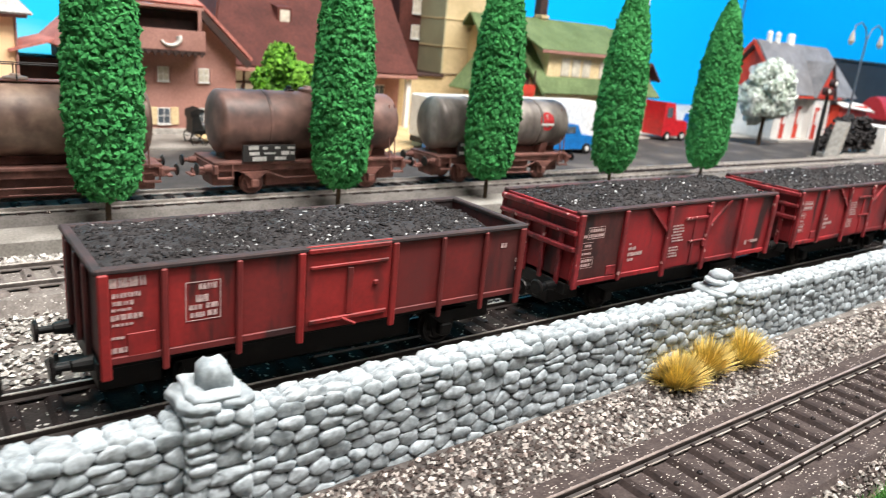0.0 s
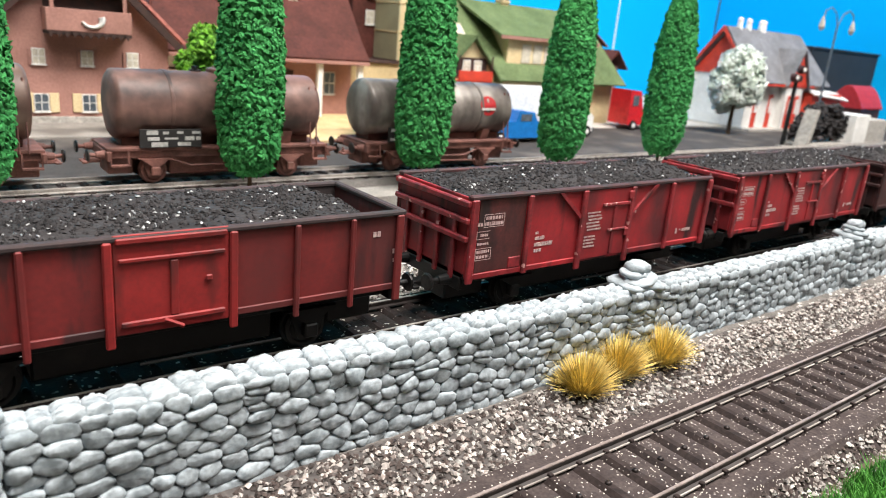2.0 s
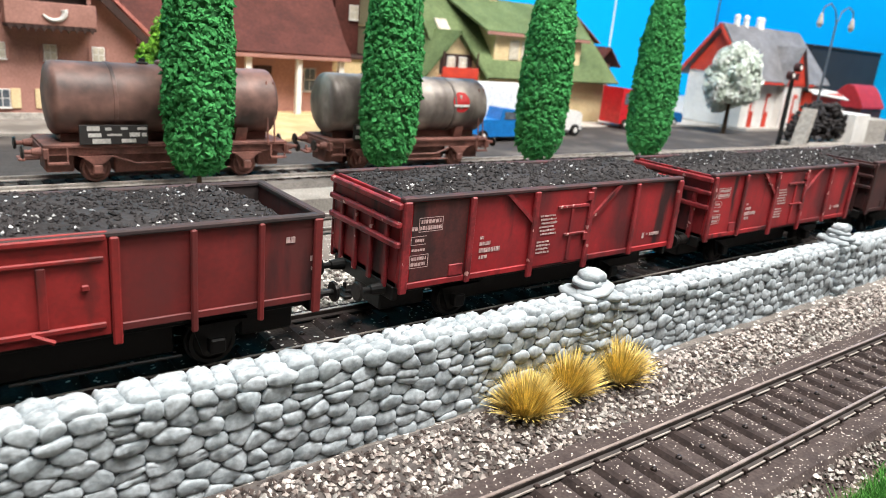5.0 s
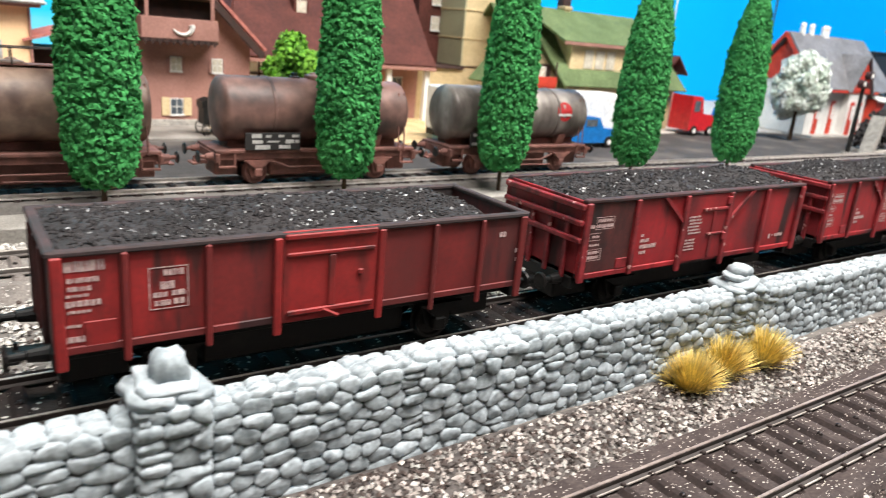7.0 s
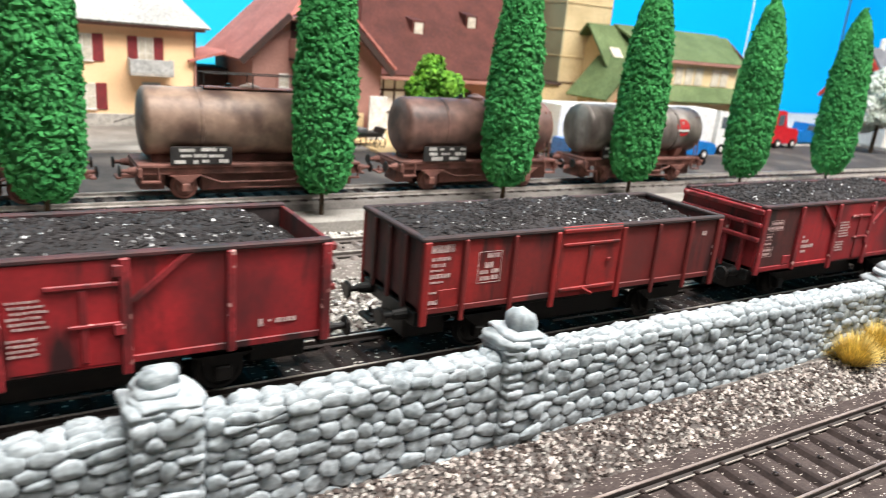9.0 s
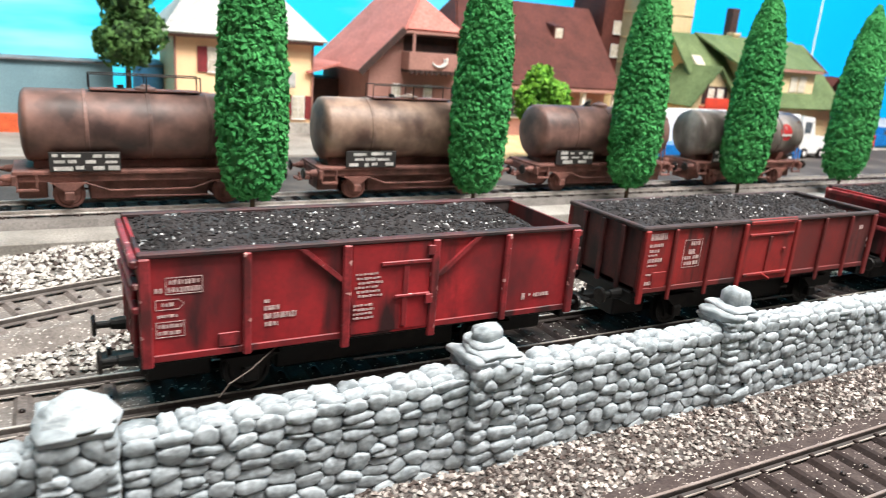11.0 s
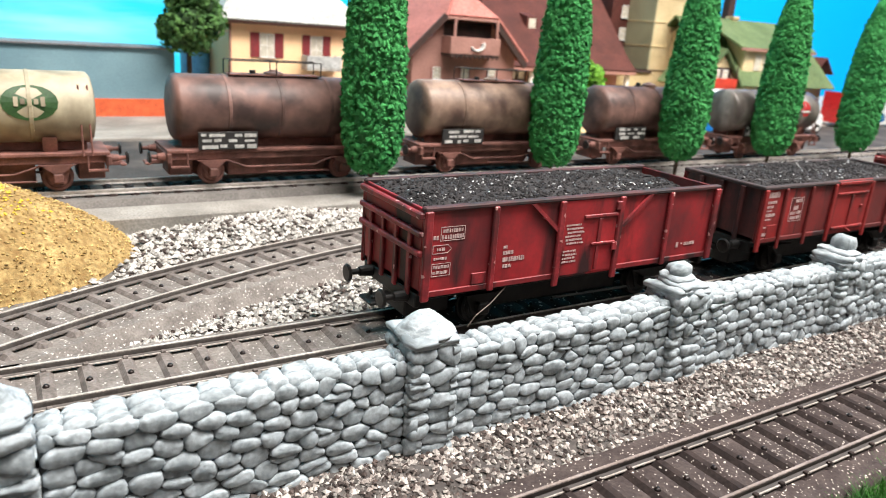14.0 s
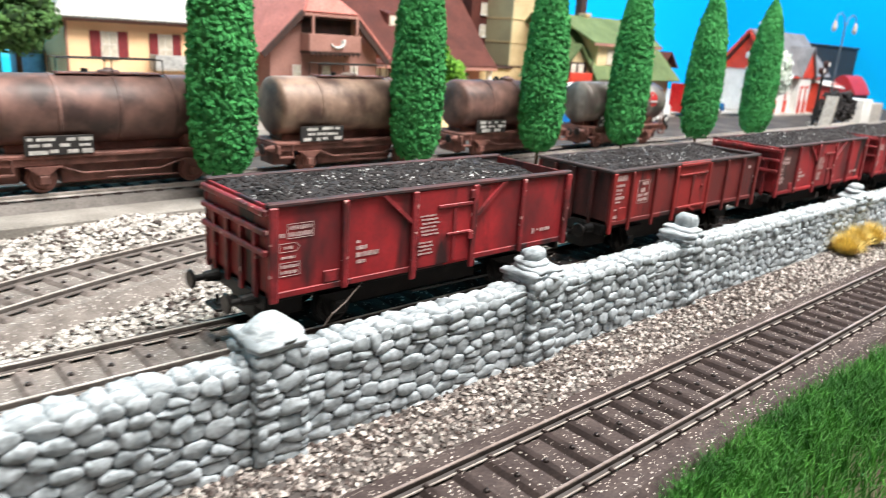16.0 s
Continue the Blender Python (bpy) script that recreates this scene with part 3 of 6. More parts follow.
g = Geo()
for _ in range(52000):
    x = q.uniform(-82, 300)
    e = grass_edge(x) - 10 * smooth_step(-55, -85, x) + q.gauss(0, 1.5)
    y = e - abs(q.gauss(0, 1)) ** 1.3 * 14
    if y < -20:
        continue
    edge = min(1.0, (e - y) / 6 + 0.35)
    blade(g, x, y, -1.8, q.uniform(4.5, 9.0) * edge, q.uniform(0.1, 0.8), 0.15, q)
solid("lawn", g, "grass", "bright green static grass in the foreground", "grass", "stuff", tidy=False)
solid("lawn_soil", sheet(-95, 420, -85, 50, 100, 30, lambda x, y: ground_height(x, y) + 0.4), "soil", "brown green soil under the grass", "soil", "structure",
      tidy=False)


def straw_tuft(x, y, z, r, h, n, seed):
    """A dome of stiff dry blades that fan out from a small root."""
    qq = random.Random(seed)
    g = Geo()
    for _ in range(n):
        a, d = qq.uniform(0, math.tau), math.sqrt(qq.random())
        bx, by = math.cos(a) * d * r * .45, math.sin(a) * d * r * .36
        lean = math.radians(72) * d * qq.uniform(.6, 1.1)
        long = h * qq.uniform(.72, 1.1) * (1 - .12 * d)
        a += qq.gauss(0, .25)
        tx, ty, tz = math.cos(a) * math.sin(lean) * long, math.sin(a) * math.sin(lean) * long * .8, math.cos(lean) * long
        c, s = math.cos(a + 1.57) * .21, math.sin(a + 1.57) * .21
        m = len(g.v)
        g.v += [(bx - c, by - s, -.3), (bx + c, by + s, -.3), (bx + tx * .5 + c * .8, by + ty * .5 + s * .8, tz * .58),
                (bx + tx * .5 - c * .8, by + ty * .5 - s * .8, tz * .58), (bx + tx, by + ty, tz)]
        g.f += [(m, m + 1, m + 2, m + 3), (m + 3, m + 2, m + 4)]
    ob = solid("straw_tuft", g, "straw", "golden dry grass tuft growing in the gravel by the wall", "grass tuft", "", "grass tufts by the wall", tidy=False)
    ob.matrix_basis = pose(x * MM, y * MM, z * MM)
    return ob


straw_tuft(165.5, 102.4, 1.8, 7.8, 11.0, 900, 1)
straw_tuft(180.5, 104.0, 2.2, 7.0, 12.0, 760, 2)
straw_tuft(198.5, 103.0, 2.2, 7.4, 11.6, 800, 3)


# ---- dry stone wall ----
def cap_mesh(seed):
    """A worn flat-topped block with uneven rounded edges."""
    qq = random.Random(seed)
    g = Geo()
    n, rows = 14, ((-.5, .78), (-.34, .96), (0, 1.0), (.2, .95), (.38, .8), (.48, .5))
    lobes = [qq.uniform(.8, 1.1) for _ in range(n)]
    for z, r in rows:
        for k in range(n):
            a = math.tau * k / n
            c, s = math.cos(a), math.sin(a)
            sq = (abs(c) ** 3.2 + abs(s) ** 3.2) ** (-1 / 3.2)
            rr = .5 * r * sq * lobes[k] * qq.uniform(.97, 1.03)
            g.v.append((c * rr * 5, s * rr * 5, (z + qq.uniform(-.07, .07)) * 5))
    g.v.append((0, 0, 2.6))
    for i in range(len(rows) - 1):
        for k in range(n):
            a, b = i * n + k, i * n + (k + 1) % n
            g.f.append((a, b, b + n, a + n))
    top = len(g.v) - 1
    g.f += [((len(rows) - 1) * n + k, (len(rows) - 1) * n + (k + 1) % n, top) for k in range(n)] + [tuple(range(n))[::-1]]
    return g.mesh("cap_stone", "stone", smooth=True)


def peak_mesh(seed):
    """A worn conical stone that crowns a pillar."""
    qq = random.Random(seed)
    g = Geo()
    n, rows = 18, ((0, 1.0), (.14, .97), (.3, .86), (.5, .68), (.7, .52), (.86, .38), (.96, .26), (1, .1))
    lobes = [qq.uniform(.9, 1.06) for _ in range(n)]
    for z, r in rows:
        for k in range(n):
            a = math.tau * k / n
            c, s = math.cos(a), math.sin(a)
            sq = (abs(c) ** 3 + abs(s) ** 3) ** (-1 / 3)
            rr = .5 * r * sq * lobes[k] * qq.uniform(.95, 1.05)
            g.v.append((c * rr * 10, s * rr * 10, (z - .5 + qq.uniform(-.03, .03)) * 10))
    for i in range(len(rows) - 1):
        for k in range(n):
            a, b = i * n + k, i * n + (k + 1) % n
            g.f.append((a, b, b + n, a + n))
    g.f += [tuple((len(rows) - 1) * n + k for k in range(n)), tuple(range(n))[::-1]]
    return g.mesh("cap_stone", "stone", smooth=True)


CAPS = [cap_mesh(300 + k) for k in range(10)]


def cap(parent, x, y, z, w, d, h, q, tilt=6):
    return piece("cap_stone", CAPS[q.randrange(10)], parent, x, y, z, q.uniform(-tilt, tilt), q.uniform(-tilt, tilt), q.choice((0, 180)) + q.uniform(-tilt, tilt),
                 (w / 5, d / 5, h / 5))


def cells(points, u0, u1, v0, v1, k):
    """Interlocking cells round scattered points; k stretches them lengthwise."""
    out = []
    for i, (pu, pv) in enumerate(points):
        poly = [(u0, v0 * k), (u1, v0 * k), (u1, v1 * k), (u0, v1 * k)]
        near = sorted((math.hypot(a - pu, (b - pv) * k), a, b * k) for j, (a, b) in enumerate(points) if j != i)[:18]
        for d, a, b in near:
            mu, mv, nu, nv = (a + pu) / 2, (b + pv * k) / 2, a - pu, b - pv * k
            cut = []
            for (x0, y0), (x1, y1) in zip(poly, poly[1:] + poly[:1]):
                s0, s1 = (x0 - mu) * nu + (y0 - mv) * nv, (x1 - mu) * nu + (y1 - mv) * nv
                if s0 <= 0:
                    cut.append((x0, y0))
                if s0 * s1 < 0:
                    t = s0 / (s0 - s1)
                    cut.append((x0 + (x1 - x0) * t, y0 + (y1 - y0) * t))
            poly = cut
            if len(poly) < 3:
                break
        if len(poly) >= 3:
            out.append([(x, y / k) for x, y in poly])
    return out


def rubble(parent, poly, q, put, swell=.72):
    """One rounded, slightly domed stone that fills a cell; put() maps (along, outward, up) to local places."""
    n = len(poly)
    cu, cv = sum(p[0] for p in poly) / n, sum(p[1] for p in poly) / n
    ring = []
    for (a, b), (c, d) in zip(poly, poly[1:] + poly[:1]):
        if math.hypot(c - a, d - b) > 1.1:
            ring += [(a * .76 + c * .24, b * .76 + d * .24), ((a + c) / 2, (b + d) / 2), (a * .24 + c * .76, b * .24 + d * .76)]
        else:
            ring.append(((a + c) / 2, (b + d) / 2))
    if len(ring) < 4:
        return
    # pull the corners towards an oval, so that pockets open where stones meet
    m = len(ring)
    hu = math.sqrt(sum((u - cu) ** 2 for u, v in ring) / m) or 1
    hv = math.sqrt(sum((v - cv) ** 2 for u, v in ring) / m) or 1
    oval = []
    for u, v in ring:
        k = 1 - .42 + .42 * 1.42 / (math.hypot((u - cu) / hu, (v - cv) / hv) or 1)
        oval.append((cu + (u - cu) * min(k, 1.06), cv + (v - cv) * min(k, 1.06)))
    ring = oval
    g = Geo()
    lift_ = swell * q.uniform(.5, 1.45)
    tu, tv = q.uniform(-.12, .12), q.uniform(-.16, .1)
    for gap, out in ((-.12, -1.2), (-.01, .22 * lift_), (.16, .74 * lift_), (.55, .98 * lift_)):
        for u, v in ring:
            du, dv = u - cu, v - cv
            r = math.hypot(du, dv) or 1
            f = max(.3, (r - gap * q.uniform(.85, 1.2)) / r)
            o = out + (du * tu + dv * tv) * f * (1 if out > 0 else 0) + (q.uniform(-.12, .12) if out > 0 else 0)
            g.v.append(put(du * f, o, dv * f))
    g.v.append(put(0, lift_, 0))
    for k in range(m):
        e = (k + 1) % m
        g.f += [(k, e, m + e, m + k), (m + k, m + e, 2 * m + e, 2 * m + k), (2 * m + k, 2 * m + e, 3 * m + e, 3 * m + k), (3 * m + k, 3 * m + e, 4 * m)]
    ob = new("wall_stone", g.mesh("wall_stone", "stone", smooth=True))
    ob.parent = parent
    return ob, cu, cv


def scatter_points(u0, u1, v0, v1, row, wide, q):
    """Staggered, jittered points in rough courses."""
    pts = []
    rows = max(1, round((v1 - v0) / row))
    step = (v1 - v0) / rows
    for r in range(rows):
        u = u0 + q.uniform(.2, 1) * wide * .6
        while u < u1:
            pts.append((u, v0 + (r + .5) * step + q.uniform(-.32, .32) * step))
            if q.random() < .16:
                pts.append((u + q.uniform(-.6, .6), pts[-1][1] + step * q.choice((-.55, .55))))
            u += wide * q.uniform(.62, 1.45)
    return [(u, v) for u, v in pts if u0 < u < u1 and v0 < v < v1]


def wall_top(x):
    return 24.4 - 2.6 * smooth_step(40, 300, x)


def wall_line(x):
    """Distance of the wall's front face from the front edge; it runs slightly askew to the track."""
    return 106.2 + .014 * (x + 40)


def wall_segment(x0, x1, seed, fine=True):
    q = random.Random(seed)
    seg = thing("stone_wall", x0, wall_line(x0), 0.0, .8, "grey rubble stone wall with pale drybrushed stones", "stone wall", "wall lengths between the pillars")
    n = x1 - x0
    lo, hi = wall_top(x1), wall_top(x0)
    part("core", Geo().prism([(0, -2), (n, -2), (n, lo - 1.3), (0, hi - 1.3)], "y", 0, 5.4), "mortar", seg)
    big = 1.0 if fine else 1.3
    ht = hi - 1.0
    for poly in cells(scatter_points(0, n, .6, ht, 3.0 * big, 5.0 * big, q), 0, n, .6, ht, 1.5):
        made = rubble(seg, poly, q, lambda u, o, v: (u, -o, v))
        if made:
            ob, u, v = made
            ob.matrix_basis = pose(u * MM, 0, v * (lo + (hi - lo) * (1 - u / n)) / hi * MM)
    x = 0.0
    while x < n - 1:
        w = min(q.uniform(3.2, 6.0) * big, n - x)
        top = wall_top(x0 + x)
        y0 = .1
        for depth in ((2.6, 3.4), (3.4, 2.6), (3.0, 3.0), (2.0, 2.1, 1.9))[q.randrange(4)]:
            cap(seg, x + w / 2 + q.uniform(-.3, .3), y0 + depth / 2, top - 1.5 + q.uniform(-.4, .25), w * 1.2, depth * 1.2, 3.3 + q.uniform(-.4, .6), q, 10)
            y0 += depth
        x += w
    return seg


def wall_pillar(x, seed, cap_kind="stack", drop=0.0):
    q = random.Random(seed)
    pil = thing("wall_pillar", x, wall_line(x) + 3.3, 0.0, .8, "square rubble stone pillar with stacked cap stones", "wall pillar", "pillars of the stone wall")
    top = wall_top(x) + 1.6 - drop
    half = 5.8
    part("core", Geo().box(-half + .9, half - .9, -half + .9, half - .9, -2, top, 0.4), "mortar", pil)
    for side in range(4):
        def put(u, o, v, side=side):
            o += half - .9
            return ((u, -o, v), (o, u, v), (-u, o, v), (-o, -u, v))[side]
        for poly in cells(scatter_points(-half, half, .6, top, 2.9, 5.4, q), -half, half, .6, top, 1.6):
            made = rubble(pil, poly, q, lambda u, o, v: (u, o, v), .95)
            if made:
                ob, u, v = made
                me = ob.data
                for vert in me.vertices:
                    a, b, c = (t / MM for t in vert.co)
                    vert.co = [t * MM for t in put(a + u, b, c)]
                ob.matrix_basis = pose(0, 0, v * MM)
    if cap_kind == "ball":
        cap(pil, -2.6, .2, top + .8, 7.8, 13.0, 3.2, q, 4)
        cap(pil, 3.2, -.2, top + .6, 7.4, 12.4, 3.0, q, 4)
        cap(pil, 0, 0, top + 2.3, 11.2, 10.8, 2.4, q, 3)
        cap(pil, .5, -.2, top + 4.6, 6.6, 6.4, 5.8, q, 5)
    elif cap_kind == "hat":
        cap(pil, 0, 0, top - .4, 11.0, 10.8, 2.6, q, 3)
        cap(pil, 0, 0, top + 1.2, 14.2, 13.4, 2.6, q, 2)
        piece("cap_stone", peak_mesh(seed + 500), pil, .2, 0, top + 3.6, 1, -2, q.uniform(-8, 8), (1.22, 1.16, .44))
    else:
        cap(pil, -3.1, 0.4, top + .6, 8.0, 12.4, 2.7, q, 4)
        cap(pil, 3.2, -.4, top + .4, 7.8, 12.0, 2.7, q, 4)
        cap(pil, .4, -.6, top + 2.1, 12.2, 10.4, 2.2, q, 6)
        cap(pil, -1.0, .4, top + 3.6, 8.0, 7.6, 2.2, q, 6)
        cap(pil, -.3, .2, top + 5.2, 7.0, 6.0, 3.4, q, 6)
    return pil


PILLARS = [(-192, 41, "hat"), (-116.5, 42, "hat"), (-39.5, 43, "stack"), (35.5, 44, "ball"), (194.0, 45, "stack"), (334, 46, "stack"), (478, 47, "stack")]
for (xa, sa, _), (xb, sb, _) in zip(PILLARS, PILLARS[1:]):
    wall_segment(xa + 6.2, xb - 5.5, sa * 3, xa < 300)
for x, s, c in PILLARS:
    wall_pillar(x, s, c, 1.7 if x > 100 else 0.0)
wall_segment(-300, -197.5, 88)


# ---- railway vehicles ----
def running_gear(w, half, wheel_x, base, mat="black", buffer_x=None, long=7.0):
    """Solebars, wheelsets, axle guards, springs, buffers and coupling below a wagon."""
    bx = buffer_x
    for y in (-10.4, 10.4):
        part("solebar", Geo().box(-half + .5, half - .5, y - 1.1, y + 1.1, base - 3.0, base, 0.2), mat, w)
    part("floor_frame", Geo().box(-half + .5, half - .5, -9.2, 9.2, base - 2.2, base - .3, 0.2), mat, w)
    # solid blocks added to keep light and view from passing below the wagon
    part("underframe", Geo().box(-wheel_x + 7, wheel_x - 7, -6.5, 6.5, 3.0, base - 2.2, .5), mat, w)
    for s in (-1, 1):
        part("drag_beam", Geo().box((wheel_x + 7) * s, (half - 1.4) * s, -6.5, 6.5, 4.0, base - 2.2, .5), mat, w)
    for xw in (-wheel_x, wheel_x):
        ws = part("wheelset", Geo().rod((xw, -9.6, 5.6), (xw, 9.6, 5.6), 0.9, 8), "iron", w)
        for s in (-1, 1):
            part("wheel", Geo().rev((xw, 7.4 * s, 5.6), (0, s, 0), [(0, 5.6), (0.5, 5.5), (0.6, 5.1), (2.0, 5.0), (2.1, 4.2), (1.7, 3.8), (1.7, 1.6), (2.4, 1.4)], 20),
                 mat, ws)
            part("axle_guard", Geo().prism([(xw - 5.2, base - 2.6), (xw - 2.4, 3.4), (xw + 2.4, 3.4), (xw + 5.2, base - 2.6)], "y", 10.2 * s, 10.9 * s), mat, w)
            part("axlebox", Geo().box(xw - 1.7, xw + 1.7, 10.6 * s, 13.0 * s, 4.0, 7.4, 0.4), mat, w)
            part("leaf_spring", Geo().prism([(xw - 6.4, base - 3.2), (xw - 4.8, base - 3.8), (xw - 1.6, 7.6), (xw + 1.6, 7.6), (xw + 4.8, base - 3.8), (xw + 6.4, base - 3.2)],
                                            "y", 11.2 * s, 12.6 * s), mat, w)
    part("brake_rod", Geo().rod((-wheel_x + 5, 3, 5.2), (wheel_x - 5, 3, 5.2), 0.5, 6).rod((-6, -11.4, 5.0), (wheel_x - 7, -11.4, 4.6), 0.35, 6)
         .box(-9, -2, -6, 4, 4.4, base - 2.4, 0.5), mat, w)
    for s in (-1, 1):
        part("buffer_beam", Geo().box((half - 1.2) * s, (half + .3) * s, -14.2, 14.2, base - 3.6, base, 0.25), mat, w)
        for y in (-9.8, 9.8):
            bf = part("buffer", Geo().rev((half * s, y, base - 1.6), (s, 0, 0), [(0, 1.7), (1.0, 1.6), (long * .55, 1.25), (long * .58, .8), (long, .8)], 12), mat, w, smooth=False)
            part("buffer_head", Geo().rev(((half + long * s * s * 0) * s + (long - .2) * s, y, base - 1.6), (s, 0, 0), [(0, 2.3), (.5, 2.5), (.9, 2.1)], 14), "iron", bf)
        part("coupling", Geo().box((half - .5) * s, (half + 5.5) * s, -1.6, 1.6, base - 6.2, base - 4.4, .3).box((half + 4.5) * s, (half + 6.8) * s, -3.4, 3.4, base - 6.2, base - 5.2, .3)
             .rod(((half + 5) * s, 0, base - 6), ((half + 5) * s, 0, base - 3), .5, 6), mat, w)


def plates(fields, k, top, q, y):
    """Illegible lettering: close-set raised strokes that fill fields of (x0, x1, depth below the rim from, to)."""
    g = Geo()
    for x0, x1, d0, d1 in fields:
        x = x0 * k
        while x < x1 * k - .15:
            w = min(q.uniform(.35, .95), x1 * k - x)
            g.box(x, x + w, y - .07, y, top - d1 + q.uniform(0, .12), top - d0 - q.uniform(0, .12))
            if q.random() < .5 and d1 - d0 > 1:
                g.box(x + w, x + w + .1, y - .06, y, top - d1 + .1, (2 * top - d0 - d1) / 2)
            x += w + q.uniform(.1, .28)
    return g


def outline(x0, x1, d0, d1, k, top, y):
    g = Geo()
    x0, x1, z0, z1 = x0 * k, x1 * k, top - d1, top - d0
    for a, b, c, d in ((x0, x1, z0, z0 + .16), (x0, x1, z1 - .16, z1), (x0, x0 + .16, z0 + .16, z1 - .16), (x1 - .16, x1, z0 + .16, z1 - .16)):
        g.box(a, b, y - .07, y, c, d)
    return g


def arrow_box(x0, x1, d0, d1, k, top, y):
    """An open outline with a pointed right end."""
    g = Geo()
    x0, x1, z0, z1 = x0 * k, x1 * k, top - d1, top - d0
    zm, h = (z0 + z1) / 2, (z1 - z0) / 2
    for z in (z0, z1):
        g.box(x0, x1 - h, y - .07, y, z - .08, z + .08)
    for z in (z0, z1):
        g.slab((x1 - h - .05, y, z + .08), (x1, y, zm + .08), (x1, y, zm - .08), (x1 - h - .05, y, z - .08), .07)
    g.box(x0, x0 + .16, y - .07, y, z0 + .08, z1 - .08)
    return g


def open_wagon_shell(w, half, wide, bottom, top, paint, rim):
    """Floor, plated sides and rim with real thickness."""
    part("floor", Geo().box(-half, half, -wide + .4, wide - .4, bottom, bottom + 1.2), "inside", w)
    for s in (-1, 1):
        part("side_panel", Geo().box(-half, half, (wide - .8) * s, wide * s, bottom, top, .12), paint, w)
        part("lining", Geo().box(-half + .9, half - .9, (wide - 1.1) * s, (wide - .83) * s, bottom + 1.3, top - .4), "inside", w)
        part("top_rim", Geo().box(-half - .3, half + .3, (wide - 1.3) * s, (wide + .7) * s, top - 1.0, top + .15, .3), rim, w)
        part("sill", Geo().box(-half, half, (wide - .2) * s, (wide + .35) * s, bottom - .4, bottom + 1.2, .2), paint, w)


def braced_wagon(x, length, dark=False, seed=1, group="loaded coal wagons", sooty_end=False):
    """Steel-sided open wagon with posts, diagonal braces and a centre door."""
    q = random.Random(seed)
    w = thing("coal_wagon", x, REAR_Y, REAR_TOP, 0,
              "dark oxide open wagon loaded with coal" if dark else "faded red braced open wagon with white lettering", "freight wagon", group)
    paint, trim = ("wagon_dark", "wagon_dark") if dark else ("wagon_red", "wagon_trim")
    half, wide, bottom, top = length / 2, 15.9, 13.2, 35.2
    open_wagon_shell(w, half, wide, bottom, top, paint, "rim")
    running_gear(w, half, length * .29, bottom)
    k = length / 105.0
    for s in (-1, 1):
        for px, wd, low in ((-half + .9, 2.2, bottom - 1.2), (-32.2 * k, 1.7, bottom - .8), (-10.6 * k, 2.0, bottom - 2.4), (11.0 * k, 2.0, bottom - 2.4),
                            (31.0 * k, 1.7, bottom - .8), (half - .9, 2.2, bottom - 1.2)):
            part("post", Geo().box(px - wd / 2, px + wd / 2, wide * s, (wide + 1.1) * s, low, top - .8, .3), trim, w)
        for a, b in ((-20.6, -10.2), (22.4, 12.2)):
            part("diagonal_brace", Geo().prism([(a * k - .8, top - 1), (a * k + .8, top - 1), (b * k + .8, top - 9.6), (b * k - .8, top - 9.6)], "y", wide * s, (wide + .8) * s), trim, w)
        door = part("door", Geo().box(-9.4 * k, 10.0 * k, wide * s, (wide + .45) * s, bottom + .2, top - 1, .15), paint, w)
        part("door_bar", Geo().box(-2.6 * k, 10.0 * k, (wide + .45) * s, (wide + .95) * s, top - 6.2, top - 5.2, .2), trim, door)
        part("door_bar", Geo().box(1.0 * k, 10.0 * k, (wide + .45) * s, (wide + .95) * s, top - 14.0, top - 13.2, .2), trim, door)
        part("door_rib", Geo().box(3.0 * k, 4.4 * k, (wide + .45) * s, (wide + .8) * s, bottom + 1.0, top - 6.4, .2), paint, door)
        part("door_hinge", Geo().box(8.8 * k, 10.8 * k, (wide + .4) * s, (wide + 1.2) * s, top - 4.4, top - 2.0, .2).box(8.8 * k, 10.8 * k, (wide + .4) * s, (wide + 1.2) * s, bottom + 6, bottom + 8.4, .2),
             trim, door)
        part("small_flap", Geo().box(-38 * k, -33.6 * k, wide * s, (wide + .4) * s, bottom + 1.4, bottom + 4.4, .15), trim, w)
    y = -wide - .05
    if not dark:
        mk = "white painted lettering, illegible"
        part("lettering", outline(-47.8, -40.8, 5.0, 8.5, k, top, y), "marking", w, "thin white frame line")
        part("lettering", plates([(-47.2, -41.4, 5.5, 6.5), (-47.4, -41.2, 7.0, 8.1), (-49.8, -48.2, 7.0, 8.1)], k, top, q, y), "marking", w, mk)
        part("lettering", arrow_box(-49.8, -44.4, 9.5, 11.5, k, top, y), "marking", w, "thin white arrow outline")
        part("lettering", plates([(-48.6, -46.0, 10.1, 10.9), (-49.4, -45.4, 12.5, 13.2)], k, top, q, y), "marking", w, mk)
        part("lettering", outline(-49.8, -44.4, 14.0, 17.3, k, top, y), "marking", w, "thin white frame line")
        part("lettering", plates([(-49.4, -44.9, 14.5, 15.4), (-49.4, -45.2, 15.9, 16.8)], k, top, q, y), "marking", w, mk)
        part("lettering", plates([(-28.6, -27.4, 11.4, 12.2), (-28.6, -25.0, 12.8, 13.9), (-28.6, -21.6, 14.5, 15.8), (-28.4, -25.6, 16.4, 17.4)], k, top, q, y), "marking", w, mk)
        part("lettering", plates([(-8.6 + .35 * (r % 3), -3.0 + .5 * ((r * 7) % 3), 7.4 + r * 1.02, 8.0 + r * 1.02) for r in range(6)]
                                 + [(-8.8, -4.2 + .4 * (r % 2), 14.6 + r * 1.0, 15.2 + r * 1.0) for r in range(4)], k, top, q, y - .48), "marking", w, mk)
